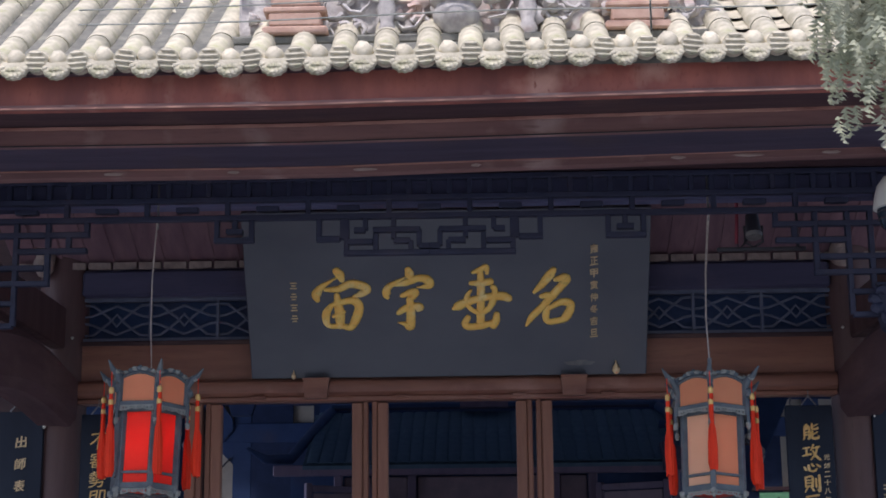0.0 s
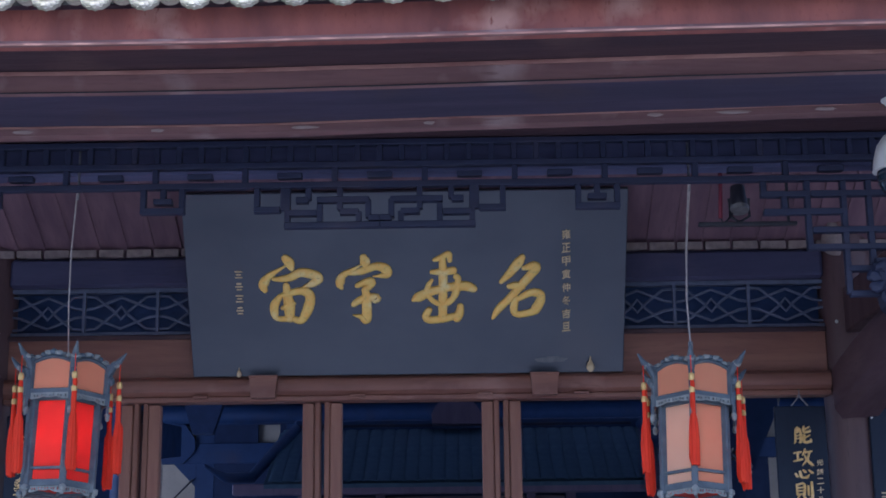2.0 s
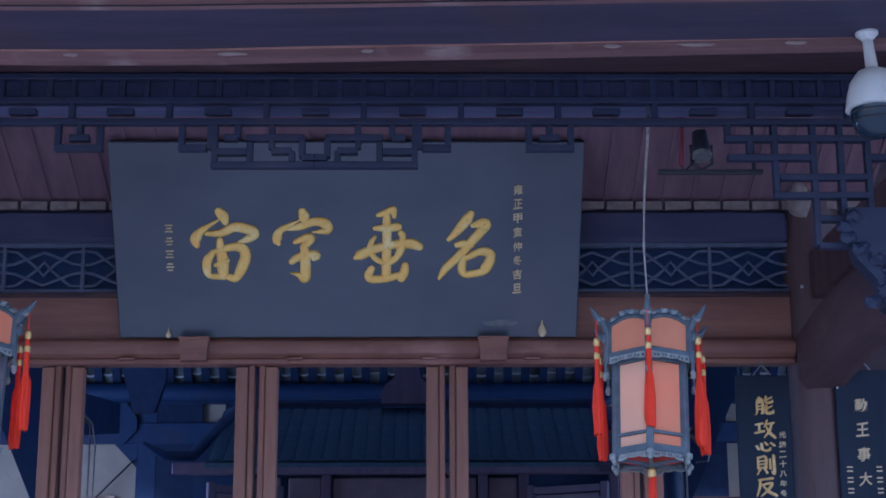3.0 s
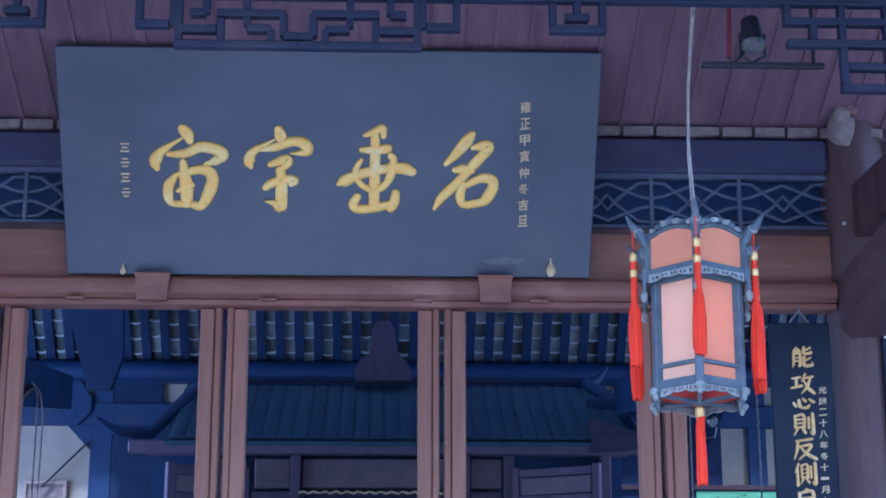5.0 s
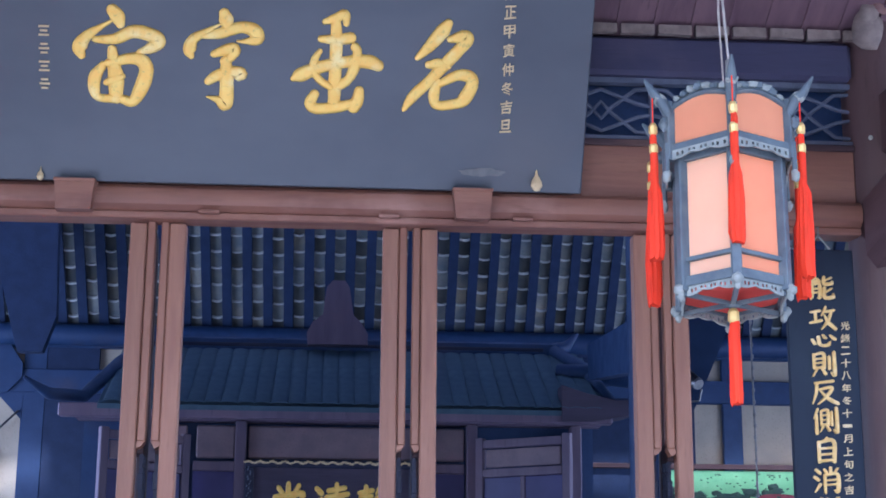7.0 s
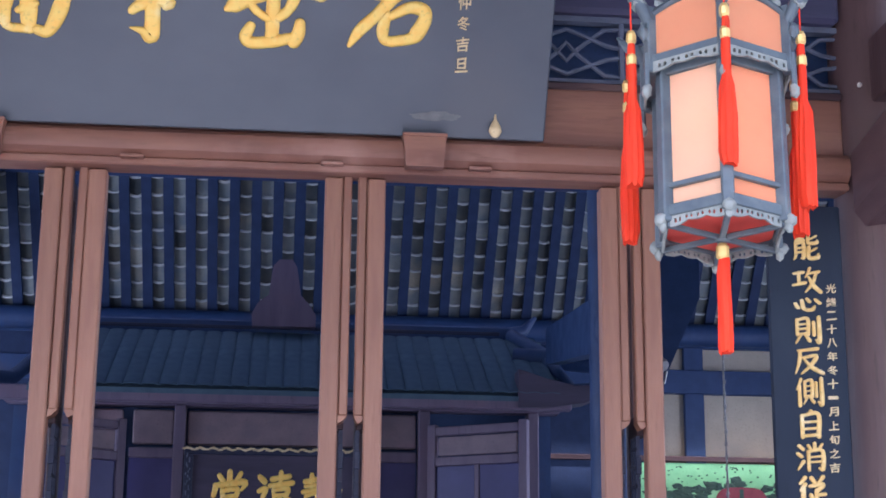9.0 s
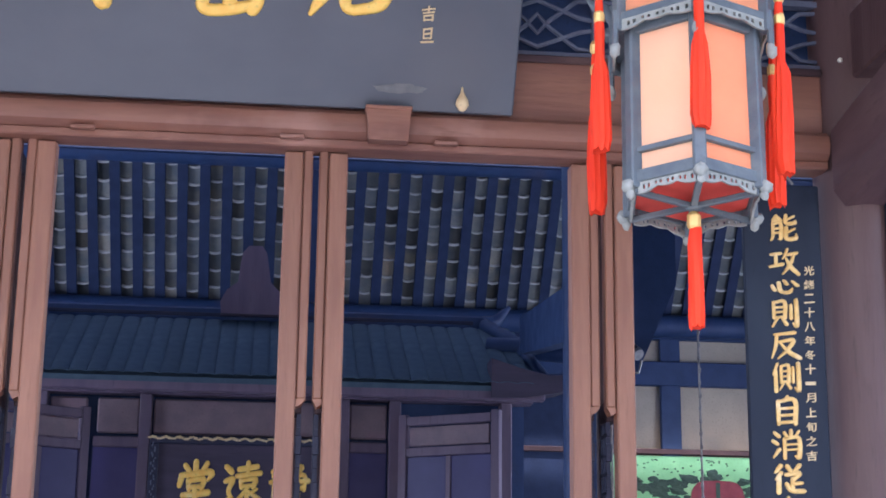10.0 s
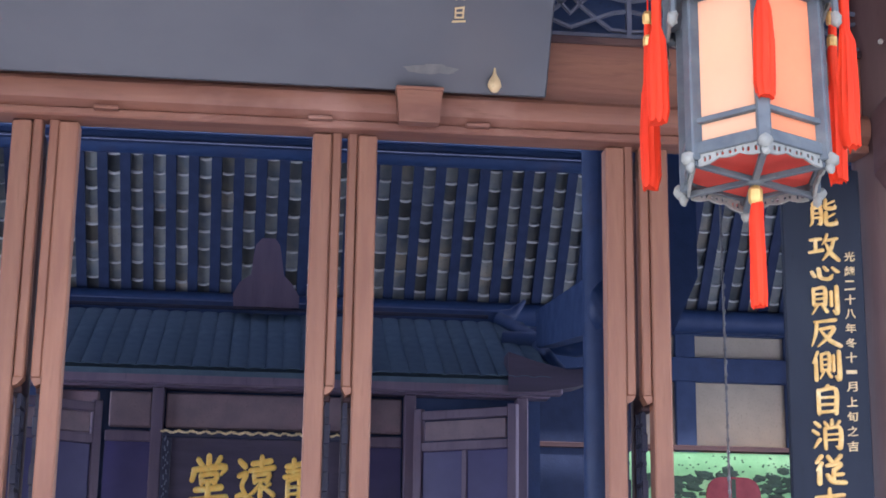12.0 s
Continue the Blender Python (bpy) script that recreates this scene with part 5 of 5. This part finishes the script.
# inner columns, braces
for cx, cy, r in ((2.45, 4.2, 0.14), (-2.62, 4.2, 0.14)):
    t = thing("inner_column", (cx, cy, FLOOR), "dark column inside the hall, painted haze blue", "column", "inner columns", "structure")
    part("shaft", rod((cx, cy, FLOOR), (cx, cy, 6.6), r, n=26), navy, t, soft=60)
    s = 1 if cx > 0 else -1
    part("bracket_arm", prism([(cy - 0.1, 3.95), (cy + 2.2, 4.25), (cy + 2.2, 4.55), (cy - 0.1, 4.35)], "x", cx - 0.07, cx + 0.07), navy, t)
    part("bracket_boss", ball((cx, cy - 0.12, 4.12), 0.14, (1, 0.6, 1.2), 0.4, 2), navy, t, soft=60)
    part("slant_brace", prism([(cx + s * 0.10, 3.2), (cx + s * 0.62, 4.35), (cx + s * 0.62, 5.6), (cx + s * 0.10, 5.6)], "y", cy - 0.02, cy + 0.05), navy, t)

# ---- inner shrine with its own small roof ----
SH = 6.5
shrine = thing("inner_shrine", (0.75, SH, FLOOR), "dark plum-coloured wooden shrine with a small teal tiled roof", "shrine")
part("head_beam", box(-1.9, 2.5, SH - 0.04, SH + 0.12, 3.86, 3.96, 0.01), purple_wood, shrine)
part("back_board", box(-1.85, 2.45, SH + 0.14, SH + 0.2, FLOOR, 3.95), navy, shrine)
for x in (-1.32, -0.53, 1.0, 1.40, 2.28):
    part("post", box(x - 0.045, x + 0.045, SH - 0.05, SH + 0.10, FLOOR, 3.86, 0.008), purple_wood, shrine)
for x0, x1 in ((-0.90, -0.58), (1.05, 1.34), (-0.47, 0.94), (-1.26, -0.98)):
    part("upper_panel", box(x0, x1, SH + 0.02, SH + 0.08, 3.56, 3.83, 0.012), purple_panel, shrine)
for x0, x1 in ((-0.92, -0.57), (-1.27, -0.98), (1.05, 1.34)):
    p = part("window", box(x0, x1, SH + 0.04, SH + 0.09, FLOOR + 0.9, 3.45), night_glass, shrine, "dark window pane")
    part("window_rail", box(x0, x1, SH + 0.0, SH + 0.06, 3.45, 3.53, 0.006), purple_wood, shrine)


def swung_leaf(hinge, free, label):
    d = part("door", box(hinge[0] - 0.001, hinge[0] + 0.001, hinge[1], hinge[1] + 0.001, 3.0, 3.001), purple_wood, shrine, label)
    h, f = Vector((*hinge, 0)), Vector((*free, 0))
    w = (f - h).length
    ang = math.degrees(math.atan2(f.y - h.y, f.x - h.x))
    m = pose(hinge[0], hinge[1], 0, 0, 0, ang)

    def piece_box(nm, x0, x1, z0, z1, y0, y1, mt):
        own = box(x0, x1, y0, y1, z0, z1, 0.006)
        bmesh.ops.transform(own, matrix=m, verts=own.verts)
        part(nm, own, mt, d)
    top = 3.74
    piece_box("stile", 0, 0.07, 1.2, top, -0.03, 0.03, purple_wood)
    piece_box("stile", w - 0.07, w, 1.2, top, -0.03, 0.03, purple_wood)
    for z in (top - 0.09, top - 0.33, 1.2):
        piece_box("rail", 0.07, w - 0.07, z, z + 0.07, -0.028, 0.028, purple_wood)
    piece_box("panel", 0.09, w - 0.09, top - 0.25, top - 0.10, -0.012, 0.012, purple_panel)
    piece_box("pane", 0.07, w - 0.07, 1.27, top - 0.33, -0.008, 0.008, night_glass)
    piece_box("mullion", w / 2 - 0.022, w / 2 + 0.022, 1.27, top - 0.33, -0.02, 0.02, purple_wood)


swung_leaf((1.44, SH - 0.06), (2.16, SH - 0.55), "plum door leaf standing ajar with dark panes")
swung_leaf((-0.95, SH - 0.06), (-1.62, SH - 0.5), "plum door leaf standing ajar with dark panes")

# small tiled roof
EY, RY, EZ, RZ = 5.9, 7.2, 3.93, 4.60
part("eave_beam", box(-1.95, 2.5, EY + 0.02, EY + 0.12, EZ - 0.12, EZ - 0.01, 0.01), purple_wood, shrine)
part("roof_deck", prism([(EY, EZ - 0.02), (RY, RZ - 0.02), (RY, RZ - 0.06), (EY, EZ - 0.06)], "x", -1.64, 2.46), teal_tile, shrine)
sl = math.degrees(math.atan2(RZ - EZ, RY - EY))
ln = math.hypot(RZ - EZ, RY - EY)
rb = bmesh.new()
prism([(u, v * 0.20) for u, v in arch(0.066, 0.02, 6)], "y", 0, ln, bm=rb)
inner_row = made("tile_ridge", rb, teal_tile)
for k in range(44):
    x = -3.4 + k * 0.1335
    if -1.66 < x < 2.5:
        piece("tile_ridge", inner_row, pose(x, EY - 0.02, EZ, sl, 0, 0), shrine)
part("ridge", box(-1.48, 2.25, RY - 0.05, RY + 0.12, RZ - 0.03, RZ + 0.10, 0.015), navy, shrine)
part("ridge_band", box(-1.5, 2.1, RY - 0.06, RY - 0.04, RZ + 0.02, RZ + 0.05, 0.004), fret_mat, shrine)
part("ridge_tip", tube([(2.2, RY, RZ + 0.04), (2.32, RY, RZ + 0.08), (2.42, RY, RZ + 0.20)], [0.07, 0.05, 0.015], 8), navy, shrine, soft=60)
part("hip_ridge", tube([(2.2, RY - 0.05, RZ + 0.02), (2.38, RY - 0.5, RZ - 0.20), (2.55, EY + 0.3, EZ + 0.08), (2.70, EY, EZ + 0.05), (2.86, EY - 0.15, EZ + 0.16)], [0.06, 0.06, 0.055, 0.05, 0.015], 8), navy, shrine, soft=60)
part("hip_ridge", tube([(-1.46, RY - 0.05, RZ + 0.0), (-1.58, RY - 0.5, RZ - 0.22), (-1.80, EY + 0.3, EZ + 0.08), (-2.02, EY, EZ + 0.05), (-2.2, EY - 0.15, EZ + 0.16)], [0.06, 0.06, 0.055, 0.05, 0.015], 8), navy, shrine, soft=60)
part("hip_end", tube([(2.3, RY + 0.1, RZ - 0.15), (2.6, RY - 0.1, RZ - 0.22), (2.9, RY - 0.4, RZ - 0.26), (3.1, RY - 0.6, RZ - 0.16)], [0.06, 0.06, 0.05, 0.02], 8), navy, shrine, soft=60)
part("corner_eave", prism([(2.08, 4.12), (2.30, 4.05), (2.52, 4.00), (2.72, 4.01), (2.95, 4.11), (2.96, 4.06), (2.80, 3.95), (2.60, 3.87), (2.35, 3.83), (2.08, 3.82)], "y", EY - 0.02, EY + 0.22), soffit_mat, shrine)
part("corner_roll", tube([(2.16, RY - 0.5, RZ - 0.24), (2.45, RY - 0.6, RZ - 0.27), (2.72, RY - 0.75, RZ - 0.33), (2.95, RY - 0.95, RZ - 0.36)], [0.075, 0.085, 0.075, 0.03], 10), navy, shrine, soft=60)
part("gap_board", box(2.34, 2.62, RY + 0.4, RY + 0.42, RZ - 0.10, RZ - 0.02), wall_white, shrine, "pale board behind the roof tip")
gb = []
for u, v in ((-0.26, 0), (-0.27, 0.10), (-0.22, 0.2), (-0.13, 0.27), (-0.115, 0.42), (-0.10, 0.52), (-0.05, 0.58), (0.06, 0.58), (0.10, 0.52), (0.12, 0.40), (0.14, 0.27), (0.21, 0.2), (0.27, 0.10), (0.27, 0)):
    gb.append((0.25 + u, RZ + 0.03 + v))
part("ridge_finial", prism(gb, "y", RY - 0.16, RY - 0.06), purple_wood, shrine, "plum bell-shaped finial on the shrine roof")

ib = thing("inner_name_board", (0.23, SH - 0.1, 2.8), "black board with three gold characters in a carved gilt frame", "sign board")
IX0, IX1, IZ0, IZ1 = -0.48, 0.94, 2.78, 3.53
part("board", box(IX0 + 0.07, IX1 - 0.07, SH - 0.10, SH - 0.06, IZ0 + 0.06, IZ1 - 0.06), soffit_mat, ib)
for x0, x1, z0, z1 in ((IX0, IX1, IZ1 - 0.06, IZ1), (IX0, IX1, IZ0, IZ0 + 0.06), (IX0, IX0 + 0.07, IZ0 + 0.06, IZ1 - 0.06), (IX1 - 0.07, IX1, IZ0 + 0.06, IZ1 - 0.06)):
    part("frame_rail", box(x0, x1, SH - 0.13, SH - 0.06, z0, z1, 0.008), fret_mat, ib)
own = bmesh.new()
for k in range(70):
    x = IX0 + (IX1 - IX0) * k / 69
    ball((x, SH - 0.135, IZ1 - 0.018 + 0.008 * math.sin(k * 1.3)), 0.014, (1.2, 0.5, 0.8), 0.7, k, 1, bm=own)
part("gilt_carving", own, pale_ink, ib, "gilt carved top edge")
own = bmesh.new()
for k in range(34):
    for x in (IX0 + 0.035, IX1 - 0.035):
        ball((x + 0.015 * math.sin(k * 1.7), SH - 0.135, IZ0 + 0.05 + 0.64 * k / 33), 0.009, (0.7, 0.5, 1.4), 0.7, k, 1, bm=own)
part("side_carving", own, lattice_mat, ib)
for ch, x in (("堂", -0.121), ("遠", 0.24), ("靜", 0.59)):
    brushed(ch, up(x, SH - 0.101, 3.16), 0.30, 0.36, ib, 0.008, 1.75)

pw = thing("hanging_chain", (2.77, 2.6, 1.6), "thin dark chain hanging inside the doors", "chain")
part("chain", tube([(2.76, 2.6, 6.62), (2.765, 2.6, 4.0), (2.775, 2.6, 1.6)], 0.006, 6), metal_grey, pw)
for k in range(34):
    part("link", ball((2.768 + 0.002 * (k % 2), 2.6, 1.9 + k * 0.07), 0.010, (1, 1, 2.0), 0.2, k, 1), metal_grey, pw)

# ---- cypress at the courtyard side ----
tree = thing("cypress_tree", (3.1, -8.9, GROUND), "drooping grey-green cypress beside the path", "tree")
part("trunk", tube([(3.1, -8.9, GROUND), (3.05, -8.88, 2.0), (3.0, -8.86, 4.2), (2.95, -8.9, 6.6)], [0.17, 0.14, 0.11, 0.05], 12), bark, tree, soft=60)
rnd = random.Random(21)
limbs = [[(3.0, -8.87, 4.3), (2.0, -8.85, 4.3), (1.0, -9.15, 3.7), (0.470, -9.4, 3.06)], [(3.0, -8.87, 4.8), (2.0, -8.9, 4.7), (1.05, -9.2, 3.9), (0.492, -9.38, 3.08)],
         [(2.97, -8.9, 5.4), (3.6, -9.4, 5.6), (4.2, -9.7, 5.2)], [(3.0, -8.87, 4.6), (3.5, -8.2, 4.8), (3.9, -7.7, 4.4)], [(2.97, -8.9, 5.9), (2.7, -9.5, 6.1), (2.4, -9.9, 5.7)]]
for lb in limbs:
    part("limb", tube(lb, [0.05, 0.035, 0.022, 0.01][:len(lb)], 7), bark, tree, soft=60)
vs, fs = [], []


def spray(p, d, size):
    """A flat twig with scale-leaf tips."""
    side = d.cross(Vector((0, 1, 0.2))).normalized()
    for i in range(7):
        c = p + d * size * i / 6
        for s in (-1, 1):
            e = c + (d * 0.6 + side * s).normalized() * size * (0.34 - 0.03 * i) * (0.6 + 0.8 * rnd.random()) + Vector((0, (rnd.random() - 0.5) * 0.01, 0))
            w = d * (0.0009 if size < 0.03 else 0.0028)
            n = len(vs)
            vs.extend([tuple(c - w), tuple(e), tuple(c + w), tuple(c.lerp(e, 0.5) + side * 0.002 + w * 2)])
            fs.extend([(n, n + 1, n + 3), (n, n + 3, n + 2)])


for li, lb in enumerate(limbs):
    pts = [Vector(p) for p in lb]
    for j in range(len(pts) - 1):
        close = li < 2 and j == len(pts) - 2
        for k in range((1150 if j == len(pts) - 2 else 150) if li < 2 else 26):
            base = pts[j].lerp(pts[j + 1], rnd.random() ** (0.4 if close else 1.0)) + Vector(((rnd.random() - 0.5) * (0.10 if close else 0.12), (rnd.random() - 0.5) * 0.10, -0.01))
            drop = (0.05 + 0.14 * rnd.random()) if close else (0.12 + 0.5 * rnd.random()) * (1.0 if j < len(pts) - 2 else 0.42)
            for q in range(5):
                spray(base + Vector(((rnd.random() - 0.5) * 0.025, (rnd.random() - 0.5) * 0.03, -drop * q / 5)), Vector(((rnd.random() - 0.5) * 0.7, (rnd.random() - 0.5) * 0.5, -1)).normalized(), (0.011 if li < 2 else 0.034) + 0.012 * rnd.random())
o = ORIGIN[tree]
me = bpy.data.meshes.new("crown")
me.from_pydata([tuple(Vector(v) - o) for v in vs], [], fs)
me.update()
me.materials.append(cypress)
crown = new("crown", me)
crown.parent = tree
tagged(crown, kind="stuff")
